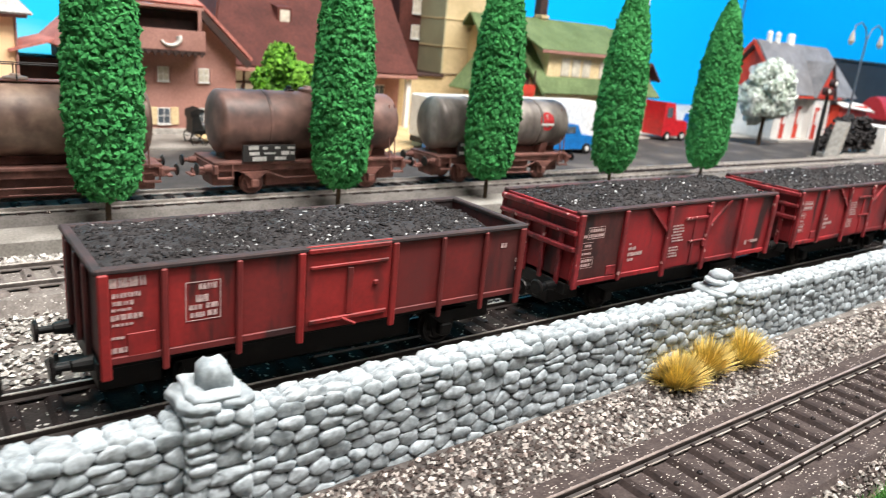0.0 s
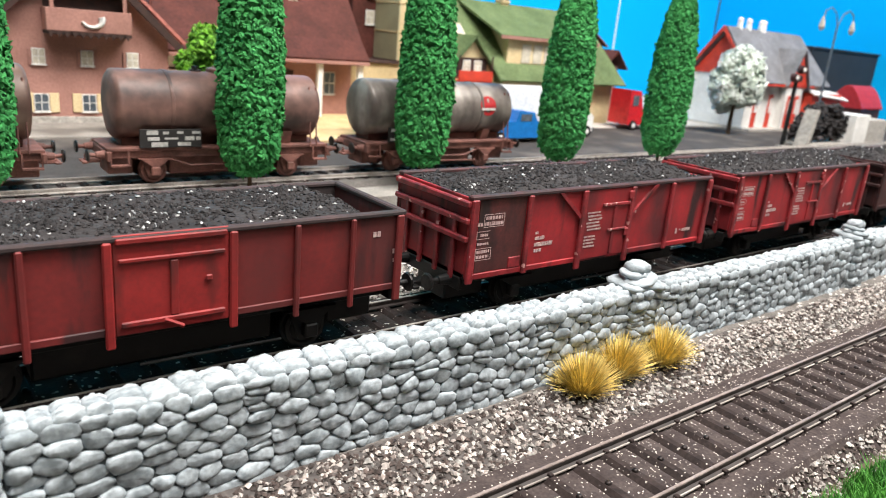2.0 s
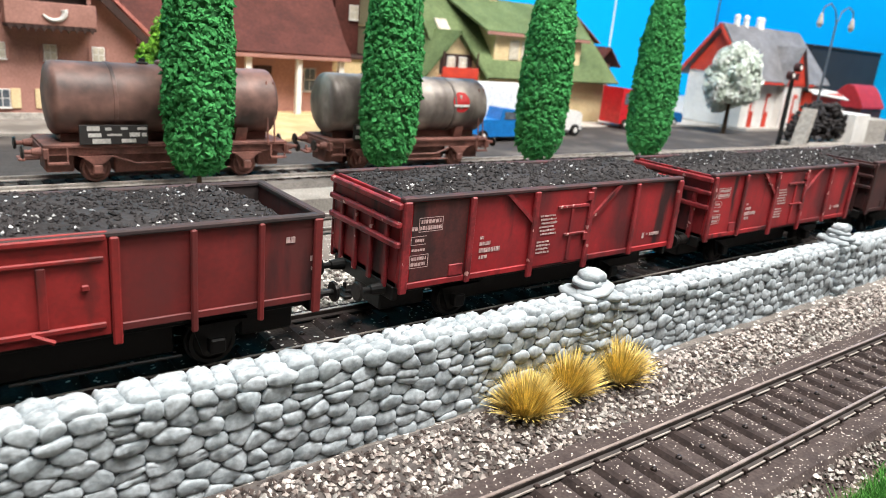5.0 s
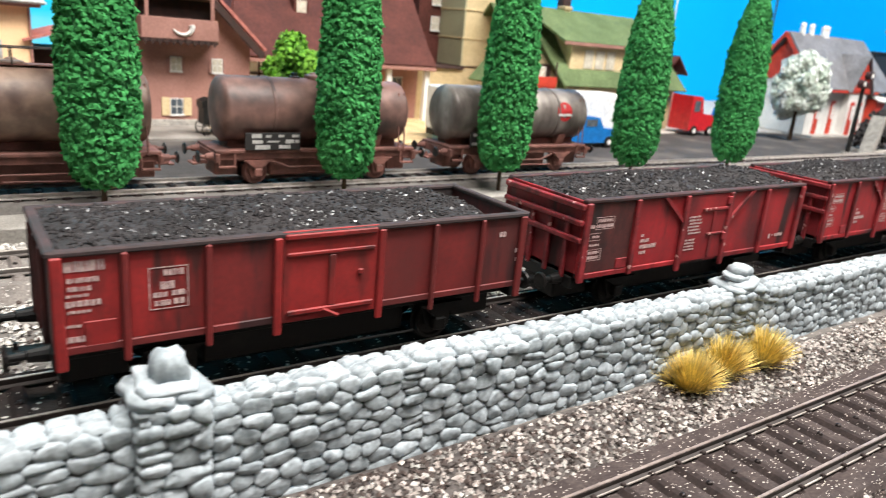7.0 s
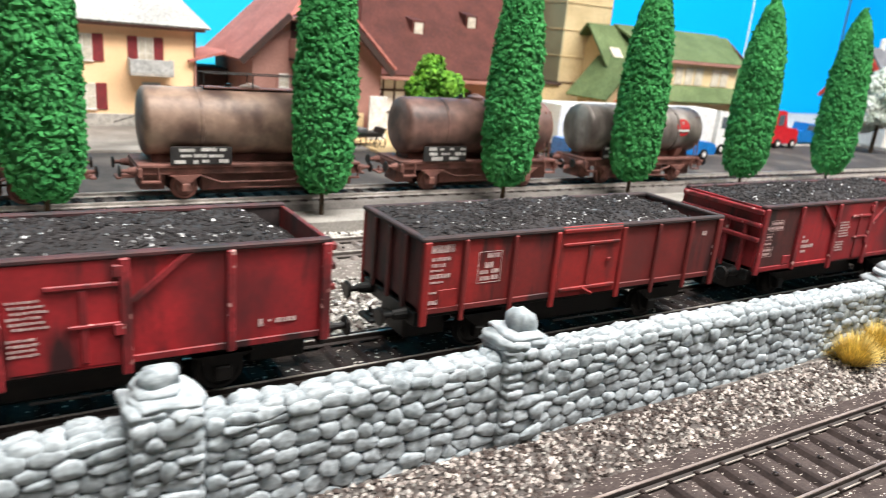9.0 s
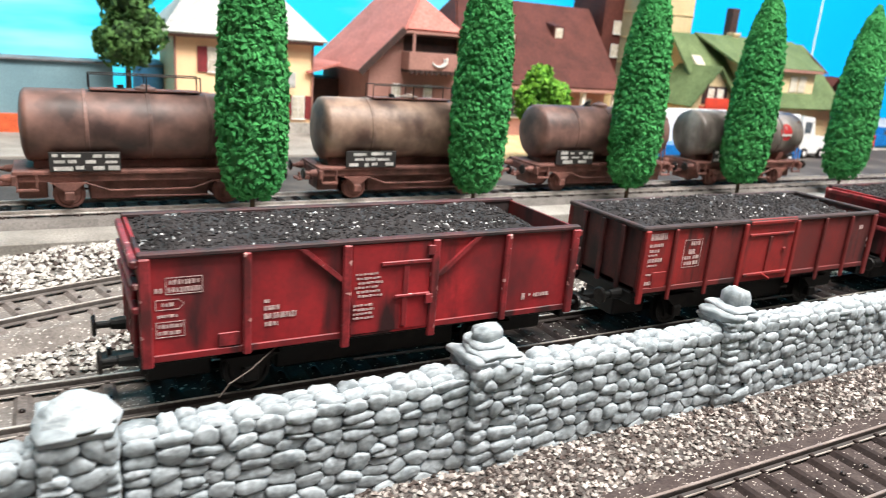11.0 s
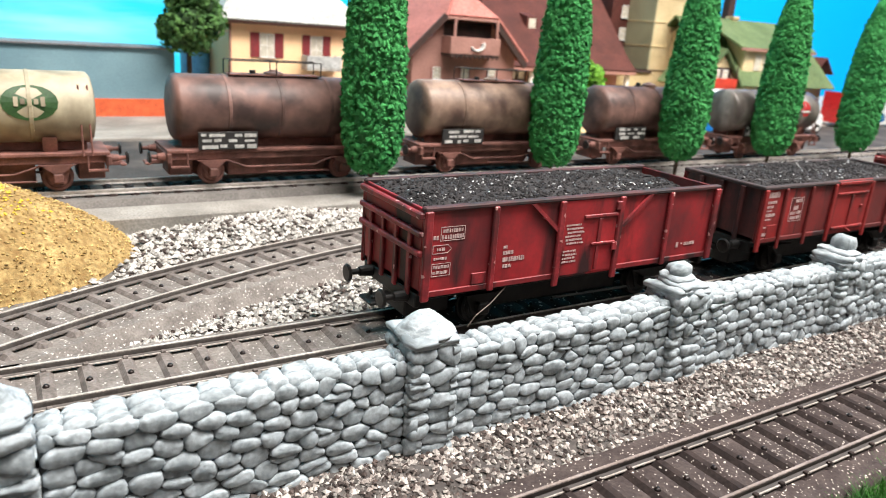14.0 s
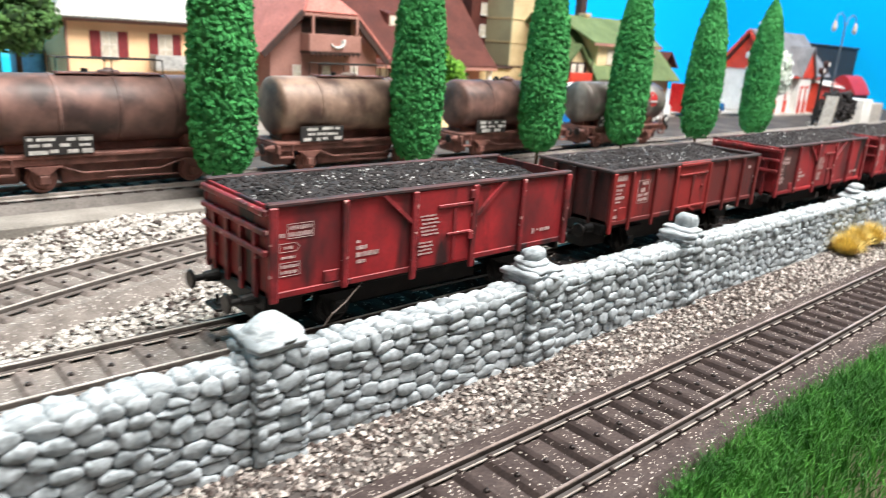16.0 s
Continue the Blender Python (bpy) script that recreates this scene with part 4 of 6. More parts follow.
        part("lettering", plates([(36.8, 38.0, 16.6, 18.4), (38.9, 39.5, 16.9, 17.5), (40.4, 45.0, 16.8, 17.9)], k, top, q, y - .1), "marking", w, mk)
    for s in (-1, 1):
        soot = sooty_end and s > 0
        part("end_panel", Geo().box((half - .8) * s, half * s, -wide + .9, wide - .9, bottom, top - .5, .12), "wagon_brown" if soot else paint, w)
        for z, t in ((top - 2.0, 1.6), (top - 6.4, 1.4), (top - 11.2, 1.5)):
            part("end_rail", Geo().box(half * s, (half + 1.5) * s, -wide - .4, wide + .4, z - t / 2, z + t / 2, .3), "wagon_brown" if soot else trim, w)
        for yy in (-10.6, -3.6, 3.6, 10.6):
            part("end_post", Geo().box(half * s, (half + 1.0) * s, yy - .8, yy + .8, bottom - 1, top - 5.5, .25), "wagon_brown" if soot else trim, w)
    return w


def plated_wagon(x, length, seed=2):
    """High-sided brown wagon with outside posts and a brighter centre door."""
    q = random.Random(seed)
    w = thing("coal_wagon", x, REAR_Y, REAR_TOP, 0, "weathered brown plated open wagon with a bright red door", "freight wagon", "loaded coal wagons")
    half, wide, bottom, top = length / 2, 15.9, 14.6, 33.3
    open_wagon_shell(w, half, wide, bottom, top, "wagon_brown", "rim_sooty")
    running_gear(w, half, length * .3, bottom - .4)
    for s in (-1, 1):
        for px, wd, low, m in ((-half + .9, 2.0, 11.4, "wagon_door"), (-40.6, 1.3, 11.6, "wagon_brown"), (-25.9, 1.3, 11.8, "wagon_brown"), (-12.2, 1.7, 11.6, "wagon_door"),
                               (11.4, 1.7, 11.8, "wagon_door"), (25.4, 1.3, 11.6, "wagon_brown"), (38.9, 1.3, 11.6, "wagon_brown"), (half - .9, 2.0, 11.4, "wagon_brown")):
            part("post", Geo().box(px - wd / 2, px + wd / 2, wide * s, (wide + 1.0) * s, low, top - .8, .3), m, w)
        door = part("door", Geo().box(-11.2, 10.4, wide * s, (wide + .5) * s, bottom - .6, top + (.3 if s < 0 else -.4), .15), "wagon_door", w, "brighter red hinged door")
        part("door_rail", Geo().box(-10.8, 10.0, (wide + .5) * s, (wide + 1.1) * s, top - 1.4, top - .2, .25).box(-10.4, 9.6, (wide + .5) * s, (wide + 1.0) * s, top - 5.0, top - 4.1, .25)
             .box(-10.4, 9.6, (wide + .5) * s, (wide + 1.1) * s, bottom + 1.0, bottom + 2.2, .3), "wagon_door", door)
        part("door_rib", Geo().box(-1.2, .4, (wide + .5) * s, (wide + .95) * s, bottom + 2.2, top - 5.2, .2), "wagon_door", door)
        part("door_latch", Geo().box(5.6, 7.0, (wide + .5) * s, (wide + 1.1) * s, bottom + 8.4, bottom + 9.6, .25).rod((-2.5, (wide + .9) * s, bottom + 1.6), (1, (wide + 1.3) * s, bottom - .2), .5, 6),
             "wagon_door", door)
        part("small_flap", Geo().box(-47.5, -42.2, wide * s, (wide + .3) * s, bottom + .6, bottom + 5.6, .15), "wagon_door", w)
    y = -wide - .05
    part("red_field", Geo().box(-half + 2.2, -41.5, -wide - .12, -wide - .001, bottom + 1.3, top - 1.1), "wagon_door", w, "fresh red repainted field")
    part("red_field", Geo().box(-39.7, -26.8, -wide - .12, -wide - .001, bottom + 1.3, top - 1.1), "wagon_door", w, "fresh red repainted field")
    y -= .1
    mk = "white painted lettering, illegible"
    part("lettering", plates([(-50.2, -43.8, 1.8, 3.8)], 1, top, q, y), "marking", w, mk)
    part("lettering", plates([(-49.8, -44.8, 4.8, 5.8), (-49.8, -45.8, 6.4, 7.3), (-50, -46.4, 7.8, 8.4), (-50.2, -44.6, 9.0, 10.2), (-50, -46.2, 10.8, 11.4)], 1, top, q, y),
         "marking", w, mk)
    part("lettering", plates([(-50.8, -47.6, 13.4, 14.0), (-50.6, -45.0, 15.6, 16.8)], 1, top, q, y), "marking", w, mk)
    part("lettering", outline(-36.6, -29.6, 4.4, 12.6, 1, top, y), "marking", w, "thin white frame line")
    part("lettering", plates([(-34.0, -30.4, 4.9, 6.2), (-34.6, -31.8, 7.2, 8.8), (-35.9, -33.4, 9.2, 10.3), (-32.6, -30.2, 9.1, 10.2), (-35.7, -32.8, 10.8, 12.0), (-32.3, -30.1, 10.7, 11.9)],
                                 1, top, q, y), "marking", w, "white framed lettering, illegible")
    part("lettering", plates([(44.4, 46.4, 4.4, 5.8)], 1, top, q, -wide - .05), "marking", w, mk)
    part("lettering", plates([(50.0, 51.2, 9.0, 10.2), (50.2, 51.2, 11.4, 12.4)], 1, top, q, -wide - .05), "marking", w, mk)
    for s in (-1, 1):
        part("end_panel", Geo().box((half - .8) * s, half * s, -wide + .9, wide - .9, bottom, top - .2, .12), "wagon_end", w)
        part("end_rail", Geo().box((half - 1.2) * s, (half + .8) * s, -wide - .5, wide + .5, top - 1.0, top + .2, .3), "rim_sooty", w)
        for yy in (-8.4, 0, 8.4):
            part("end_post", Geo().box(half * s, (half + 1.0) * s, yy - .8, yy + .8, bottom - 1, top - 1, .25), "wagon_end", w)
    return w


def coal_load(x, half, top, seed, dip_end=True, crown=1.6):
    """Heaped coal in a wagon: a lumpy bed with loose lumps and pale glint lumps on it."""
    q = random.Random(seed)
    wide = 15.0

    def level(px, py):
        e = (1 - (py / wide) ** 2) * smooth_step(0, 9, half - abs(px))
        z = top - 0.9 + crown * (0.55 + 0.45 * math.sin(px * 0.11 + seed)) * e + 0.9 * bumps(px, py, 0.13, seed) + 0.5 * bumps(px, py, 0.35, seed + 1)
        if dip_end:
            z -= 4.2 * smooth_step(half * .72, half - 1, px)
        z -= .5 * (1 - smooth_step(0, 4, half - abs(px)))
        return z + 0.7 * e
    load = thing("coal_load", x, REAR_Y, REAR_TOP, 0, "heap of black coal lumps lying in the wagon", "coal", "coal loads", "stuff")
    bed = sheet(-half, half, -wide, wide, 90, 26, level)
    part("coal_bed", bed, "coal", load, tidy=False)
    lumps, glints = Geo(), Geo()
    for _ in range(17000):
        px, py = q.uniform(-half + .5, half - .5), q.uniform(-wide + .4, wide - .4)
        near = bumps(px, py, 0.09, seed + 3) + .5 * bumps(px, py, .3, seed + 7)
        if q.random() > .16 + .7 * max(0, near):
            continue
        g = glints if q.random() < 0.03 + 0.2 * max(0, near) else lumps
        scatter(g, px, py, level(px, py) + q.uniform(-.15, .25), q.uniform(.28, .8) if g is lumps else q.uniform(.28, .68), q)
    part("coal_lumps", lumps, "coal", load, tidy=False)["kind"] = "stuff"
    part("shiny_lumps", glints, "coal_glint", load, "glossy pale grey lumps coloured as glints on the coal", tidy=False)["kind"] = "stuff"
    return load


first = braced_wagon(-52.6, 103.4, False, 11, sooty_end=True)
part("loose_wire", Geo().rod((-37.5, -16.6, 3.5), (-35.4, -16.9, 6.4), .15, 6).rod((-35.4, -16.9, 6.4), (-31, -16.4, 8.6), .15, 6).rod((-31, -16.4, 8.6), (-25.5, -15.2, 12.4), .15, 6),
     "rail_dull", first, "thin bent wire hanging below the sill")
plated_wagon(74.5, 104.6, 12)
sooted = braced_wagon(200.0, 105.0, False, 13)
part("sooty_field", Geo().box(-49.6, -33.2, -16.0, -15.901, 14.6, 34.0), "wagon_end", sooted, "end bay blackened by soot")
braced_wagon(321.8, 103, False, 14)
braced_wagon(443, 103, True, 15)
coal_load(-52.6, 51, 35.2, 1, True)
coal_load(74.5, 51.6, 33.9, 2, True, 0.8)
coal_load(200.0, 51.6, 35.2, 3, False, 2.6)
coal_load(321.8, 50.8, 35.2, 4, False, 3.2)
coal_load(443, 50.8, 35.2, 5, False, 3.0)


# ---- trees ----
def flake(g, p, out, size, q):
    """One bent leaf flake that faces roughly outward."""
    n = Vector(out) + Vector((q.gauss(0, .45), q.gauss(0, .45), q.gauss(0, .45)))
    n.normalize()
    u = n.orthogonal().normalized()
    u.rotate(Matrix.Rotation(q.uniform(0, math.tau), 3, n))
    w = n.cross(u)
    p = Vector(p)
    a, b = size * q.uniform(.75, 1.2), size * q.uniform(.5, .85)
    m = len(g.v)
    g.v += [tuple(p + u * a), tuple(p + w * b - n * size * .25), tuple(p - u * a * .7), tuple(p - w * b - n * size * .25), tuple(p + n * size * .3)]
    g.f += [(m, m + 1, m + 4), (m + 1, m + 2, m + 4), (m + 2, m + 3, m + 4), (m + 3, m, m + 4)]


def column_radius(t):
    knots = ((0, 6.0), (.03, 9.6), (.08, 12.0), (.16, 13.2), (.3, 13.7), (.45, 13.4), (.65, 11.8), (.8, 9.2), (.92, 5.4), (1, .8))
    for (a, ra), (b, rb) in zip(knots, knots[1:]):
        if t <= b:
            return ra + (rb - ra) * (t - a) / (b - a)
    return .5


def column_tree(x, y, seed, high=101.0, girth=1.0):
    """Slender foam-leaved column tree on a short trunk."""
    q = random.Random(seed)
    tr = thing("column_tree", x, y, 9.6, 0, "slender bright green column tree with foam leaves", "tree", "row of column trees")
    part("trunk", Geo().rod((0, 0, -1), (0, 0, 20), 1.1, 8, .9), "trunk", tr)
    base = 13.0
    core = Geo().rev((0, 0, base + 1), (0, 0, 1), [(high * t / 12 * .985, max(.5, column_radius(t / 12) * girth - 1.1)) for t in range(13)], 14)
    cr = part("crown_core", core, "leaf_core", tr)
    g = Geo()
    for _ in range(5200):
        t = q.random() ** .9
        a = q.uniform(0, math.tau)
        r = column_radius(t) * girth * (1 + .07 * bumps(a * 3, t * 14, 1.0, seed)) * q.uniform(.94, 1.04)
        flake(g, (r * math.cos(a), r * math.sin(a), base + t * high), (math.cos(a), math.sin(a), .25), q.uniform(1.2, 2.15), q)
    part("crown", g, "leaf", tr, tidy=False)
    return tr


for k, (tx, hi, gi) in enumerate(((-48, 108, .97), (54.6, 108, .94), (149.7, 107, .94), (235.5, 107, .95), (331, 106, .96), (423, 107, .96))):
    column_tree(tx, 275, 20 + k, hi, gi)


def crown_tree(name, x, y, z, blobs, leaf, core, size, count, label, trunk_r=1.6, category="tree"):
    """A tree with limbs and a crown of leaf clumps; blobs are (x, y, z, radius)."""
    q = random.Random(int(abs(x)) + 5)
    tr = thing(name, x, y, z, 0, label, category)
    t = Geo().rod((0, 0, -1), (0, 0, blobs[0][2]), trunk_r, 8, trunk_r * .6)
    for bx, by, bz, r in blobs[1:]:
        t.rod((0, 0, blobs[0][2] * .6), (bx, by, bz), trunk_r * .55, 6, trunk_r * .25)
    part("trunk", t, "trunk", tr)
    g, c = Geo(), Geo()
    total = sum(b[3] ** 2 for b in blobs)
    for bx, by, bz, r in blobs:
        # inner ball in the core colour stands for the shade inside the clump
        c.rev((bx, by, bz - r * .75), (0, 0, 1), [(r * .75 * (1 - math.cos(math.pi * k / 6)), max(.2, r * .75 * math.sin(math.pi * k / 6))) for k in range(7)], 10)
        for _ in range(int(count * r * r / total)):
            d = Vector((q.gauss(0, 1), q.gauss(0, 1), q.gauss(0, 1))).normalized()
            flake(g, Vector((bx, by, bz)) + d * r * q.uniform(.72, 1.06), d, size * q.uniform(.7, 1.2), q)
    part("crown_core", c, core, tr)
    part("crown", g, leaf, tr, tidy=False)
    return tr


def clumps(rx, rz, zc, n, r, seed):
    q = random.Random(seed)
    out = [(0, 0, zc, min(rx, rz) * .7)]
    for _ in range(n):
        d = Vector((q.gauss(0, 1), q.gauss(0, 1), q.gauss(0, 1))).normalized()
        out.append((d.x * rx * .66, d.y * rx * .66, zc + d.z * rz * .66, r * q.uniform(.8, 1.2)))
    return out


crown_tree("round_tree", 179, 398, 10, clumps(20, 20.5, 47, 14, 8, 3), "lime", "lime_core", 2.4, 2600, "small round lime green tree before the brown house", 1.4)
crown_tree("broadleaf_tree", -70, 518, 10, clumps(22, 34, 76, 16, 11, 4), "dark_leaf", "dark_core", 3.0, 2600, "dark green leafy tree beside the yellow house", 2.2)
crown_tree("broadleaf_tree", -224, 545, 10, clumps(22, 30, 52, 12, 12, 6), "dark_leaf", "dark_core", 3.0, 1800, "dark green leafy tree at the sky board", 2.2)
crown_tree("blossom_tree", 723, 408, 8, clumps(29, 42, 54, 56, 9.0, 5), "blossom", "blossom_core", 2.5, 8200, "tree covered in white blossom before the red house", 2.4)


# ---- tank wagons on the rear track ----
M_["tank_rust"] = material("rusty_brown_tank", rgb(162, 136, 118), rgb(116, 92, 80), rough=0.5, scale=0.09, fine=0.25, fine_amount=.12, dirt=rgb(80, 60, 53), dirt_amount=.5, dirt_scale=.07, bump=.05)
M_["tank_dark"] = material("dark_brown_tank", rgb(138, 104, 95), rgb(96, 73, 67), rough=0.5, scale=0.09, fine=0.25, fine_amount=.12, dirt=rgb(62, 46, 43), dirt_amount=.52, dirt_scale=.07, bump=.05)
M_["tank_silver"] = material("sooty_silver_tank", rgb(170, 162, 154), rgb(108, 100, 95), rough=0.45, metal=.15, scale=0.07, dirt=rgb(62, 53, 50), dirt_amount=.66, dirt_scale=.06, streak=.4, bump=.05, fine=.25, fine_amount=.12)
M_["tank_cream"] = material("stained_cream_tank", rgb(186, 175, 150), rgb(158, 147, 122), rough=0.5, scale=0.04, dirt=rgb(84, 70, 58), dirt_amount=.55, dirt_scale=.05, streak=.5, bump=.05, fine=.25, fine_amount=.12)
M_["tank_white"] = material("grubby_white_tank", rgb(184, 178, 168), rgb(156, 149, 139), rough=0.5, scale=0.04, dirt=rgb(92, 80, 72), dirt_amount=.55, dirt_scale=.05, streak=.5, bump=.05, fine=.25, fine_amount=.12)
M_["tank_frame"] = material("rusty_red_frame", rgb(138, 92, 82), rgb(104, 69, 62), rough=0.7, scale=0.1, dirt=rgb(84, 54, 47), dirt_amount=.42)
M_["badge_red"] = material("red_badge_paint", rgb(176, 40, 44), rough=0.5)
M_["badge_green"] = material("green_badge_paint", rgb(50, 84, 44), rough=0.5)
M_["badge_blue"] = material("blue_badge_paint", rgb(40, 52, 96), rough=0.5)
M_["plate"] = material("white_data_plate", rgb(206, 204, 200), rgb(170, 168, 164), rough=0.5)
M_["plate_dark"] = material("dark_data_plate", rgb(46, 44, 44), rough=0.6)
M_["yellow_van"] = material("yellow_van_paint", rgb(226, 178, 40), rgb(204, 158, 34), rough=0.5, scale=.1)
M_["grey_roof"] = material("grey_van_roof", rgb(140, 138, 136), rgb(116, 114, 112), rough=0.7)


def on_tank(g, u0, u1, a0, a1, r, steps=6):
    """A thin painted field that follows the tank shell between two angles from straight ahead, upward."""
    vs = []
    for k in range(steps + 1):
        a = math.radians(a0 + (a1 - a0) * k / steps)
        for rr in (r, r + .12):
            vs += [(u0, -math.cos(a) * rr, math.sin(a) * rr), (u1, -math.cos(a) * rr, math.sin(a) * rr)]
    fs = []
    for k in range(steps):
        i, j = k * 4, k * 4 + 4
        fs += [(i + 2, i + 3, j + 3, j + 2), (i, j, j + 1, i + 1), (i, i + 2, j + 2, j), (i + 1, j + 1, j + 3, i + 3)]
    fs += [(0, 1, 3, 2), (steps * 4, steps * 4 + 2, steps * 4 + 3, steps * 4 + 1)]
    g.add(vs, fs)


def round_badge(g, uc, ac, ru, r, tall=1.0, n=18):
    """A thin round badge wrapped on the tank shell."""
    c = Vector((uc, -math.cos(math.radians(ac)) * (r + .2), math.sin(math.radians(ac)) * (r + .2)))
    ring = []
    for k in range(n):
        b = math.tau * k / n
        a = math.radians(ac) + math.sin(b) * ru * tall / r
        ring.append((uc + math.cos(b) * ru, -math.cos(a) * (r + .18), math.sin(a) * (r + .18)))
    inner = [(x, y * .985, z * .985) for x, y, z in ring]
    g.add([tuple(c)] + ring + inner, [(0, 1 + k, 1 + (k + 1) % n) for k in range(n)] + [(1 + k, 1 + n + k, 1 + n + (k + 1) % n, 1 + (k + 1) % n) for k in range(n)]
          + [tuple(range(1 + n, 1 + 2 * n))])


def tank_wagon(x, shell, label, length=86.0, r=13.2, seed=1, walkway=True, badge=None, straps=2):
    q = random.Random(seed)
    w = thing("tank_wagon", x, TANK_Y, TANK_TOP, 0, label, "tank wagon", "train of tank wagons")
    half = 47.0
    running_gear(w, half, 29, 14.0, "tank_frame", None, 6.0)
    part("deck", Geo().box(-half, half, -12.5, 12.5, 13.9, 15.2, .2), "tank_frame", w)
    zc = 17.0 + r
    e = length / 2
    rings = [(0, 1.5), (.5, r * .6), (1.3, r * .88), (2.4, r * .98), (3.4, r), (length - 3.4, r), (length - 2.4, r * .98), (length - 1.3, r * .88), (length - .5, r * .6), (length, 1.5)]
    tank = part("tank", Geo().rev((-e, 0, zc), (1, 0, 0), rings, 40), shell, w, smooth=True)
    for k in range(straps):
        sx = -e * .5 + k * e / (straps - 1)
        part("strap", Geo().rev((sx - .7, 0, zc), (1, 0, 0), [(0, r + .05), (.1, r + .28), (1.3, r + .28), (1.4, r + .05)], 40), shell, tank, smooth=False)
    # block added to close the gap below the tank to light from behind
    part("cradle", Geo().box(-e + 4, e - 4, -6, 6, 15.2, 18.4, .3), "tank_frame", w)
    for sx in (-e * .62, e * .62):
        part("saddle", Geo().prism([(-9.5, 15), (9.5, 15), (11.5, 21), (8, 19.4), (0, 18), (-8, 19.4), (-11.5, 21)], "x", sx - 2.4, sx + 2.4), "tank_frame", w)
    part("dome", Geo().rev((0, 0, zc + r - .6), (0, 0, 1), [(0, 4.2), (1.6, 4.2), (2.0, 3.8), (2.4, 2.0), (3.0, 1.6)], 18), shell, tank)
    part("valve", Geo().rod((-9, 0, zc + r - .3), (-9, 0, zc + r + 2.0), 1.3, 10).box(-11, -7, -1.5, 1.5, zc + r - .2, zc + r + .7, .2), "black", tank)
    if walkway:
        wk = part("walkway", Geo().box(-20, 20, -4.5, 4.5, zc + r + .1, zc + r + .5), "tank_frame", w)
        rail = Geo()
        for yy in (-4.4, 4.4):
            rail.rod((-20, yy, zc + r + 6), (20, yy, zc + r + 6), .25, 6)
            for xx in (-20, 0, 20):
                rail.rod((xx, yy, zc + r + .3), (xx, yy, zc + r + 6), .25, 6)
        part("handrail", rail, "black", wk)
    part("truss_rod", Geo().rod((-24, -11.2, 10.6), (-15, -11.2, 7.4), .45, 6).rod((-15, -11.2, 7.4), (15, -11.2, 7.4), .45, 6).rod((15, -11.2, 7.4), (24, -11.2, 10.6), .45, 6), "tank_frame", w)
    for sx in (-1, 1):
        part("end_step", Geo().box((half - 8) * sx, (half - 1) * sx, -14.6, -12.6, 8.2, 9.0, .1).box((half - 8) * sx, (half - 7.4) * sx, -13.6, -12.8, 8.4, 14.0).box((half - 1.6) * sx, (half - 1) * sx, -13.6, -12.8, 8.4, 14.0),
             "tank_frame", w)
    part("ladder", Geo().rod((e * .86, -13.6, 14), (e * .86, -10.5, zc + r * .7), .35, 6).rod((e * .86 + 3, -13.6, 14), (e * .86 + 3, -10.5, zc + r * .7), .35, 6), "tank_frame", w)
    pl = part("data_plate", Geo().box(-35, -11, -13.2, -12.6, 15.2, 22.4, .1), "plate_dark", w, "dark data board")
    for z0, z1 in ((15.5, 17.4), (17.9, 19.6), (20.2, 22.0)):
        px = -34.5 + q.uniform(0, 4)
        while px < -13:
            wide = min(q.uniform(1.6, 6.5), -11.5 - px)
            part("plate_field", Geo().box(px, px + wide, -13.35, -13.2, z0 + q.uniform(0, .5), z1 - q.uniform(0, .5)), "plate", pl)
            px += wide + q.uniform(.5, 4.5)
    if badge:
        badge(tank, e, r, zc)
    return w


def lift(g, zc):
    g.v = [(x, y, z + zc) for x, y, z in g.v]
    return g


def silver_badge(tank, e, r, zc):
    g = Geo()
    round_badge(g, e * .58, 12, 5.2, r)
    part("badge", lift(g, zc), "badge_red", tank, "round red badge")
    g = Geo()
    on_tank(g, e * .58 - 4.8, e * .58 + 4.8, 2, 7, r + .3)
    part("badge_band", lift(g, zc), "plate", tank, "pale band across the badge")


def cream_badge(tank, e, r, zc):
    g = Geo()
    round_badge(g, e * .5, 14, 9.0, r, .72)
    part("badge", lift(g, zc), "badge_green", tank, "dark green oval badge")
    for k in range(5):
        g = Geo()
        on_tank(g, e * .5 - 5 + k * 2.1, e * .5 - 3.6 + k * 2.1, 8 + 3 * (k % 2), 22 - 3 * (k % 2), r + .3, 3)
        part("badge_mark", lift(g, zc), "tank_cream", tank, "cream mark on the badge")


def white_badge(tank, e, r, zc):
    for k in range(6):
        g = Geo()
        on_tank(g, -18 + k * 6.4, -14.4 + k * 6.4, 6, 32, r + .1, 4)
        part("badge_mark", lift(g, zc), "badge_blue", tank, "dark blue upright bar")
    g = Geo()
    on_tank(g, -18, 20, -14, 2, r + .1, 4)
    part("badge_band", lift(g, zc), "badge_red", tank, "red band below the bars")


def striped_badge(tank, e, r, zc):
    g = Geo()
    on_tank(g, -36, 12, -2, 30, r + .1, 5)
    part("badge_band", lift(g, zc), "badge_red", tank, "broad red stripe")
    g = Geo()
    round_badge(g, 26, 12, 7, r, .8)
    part("badge", lift(g, zc), "badge_blue", tank, "blue ringed oval")
    g = Geo()
    round_badge(g, 26, 12, 5.8, r + .12, .75)
    part("badge_field", lift(g, zc), "plate", tank, "white oval field")


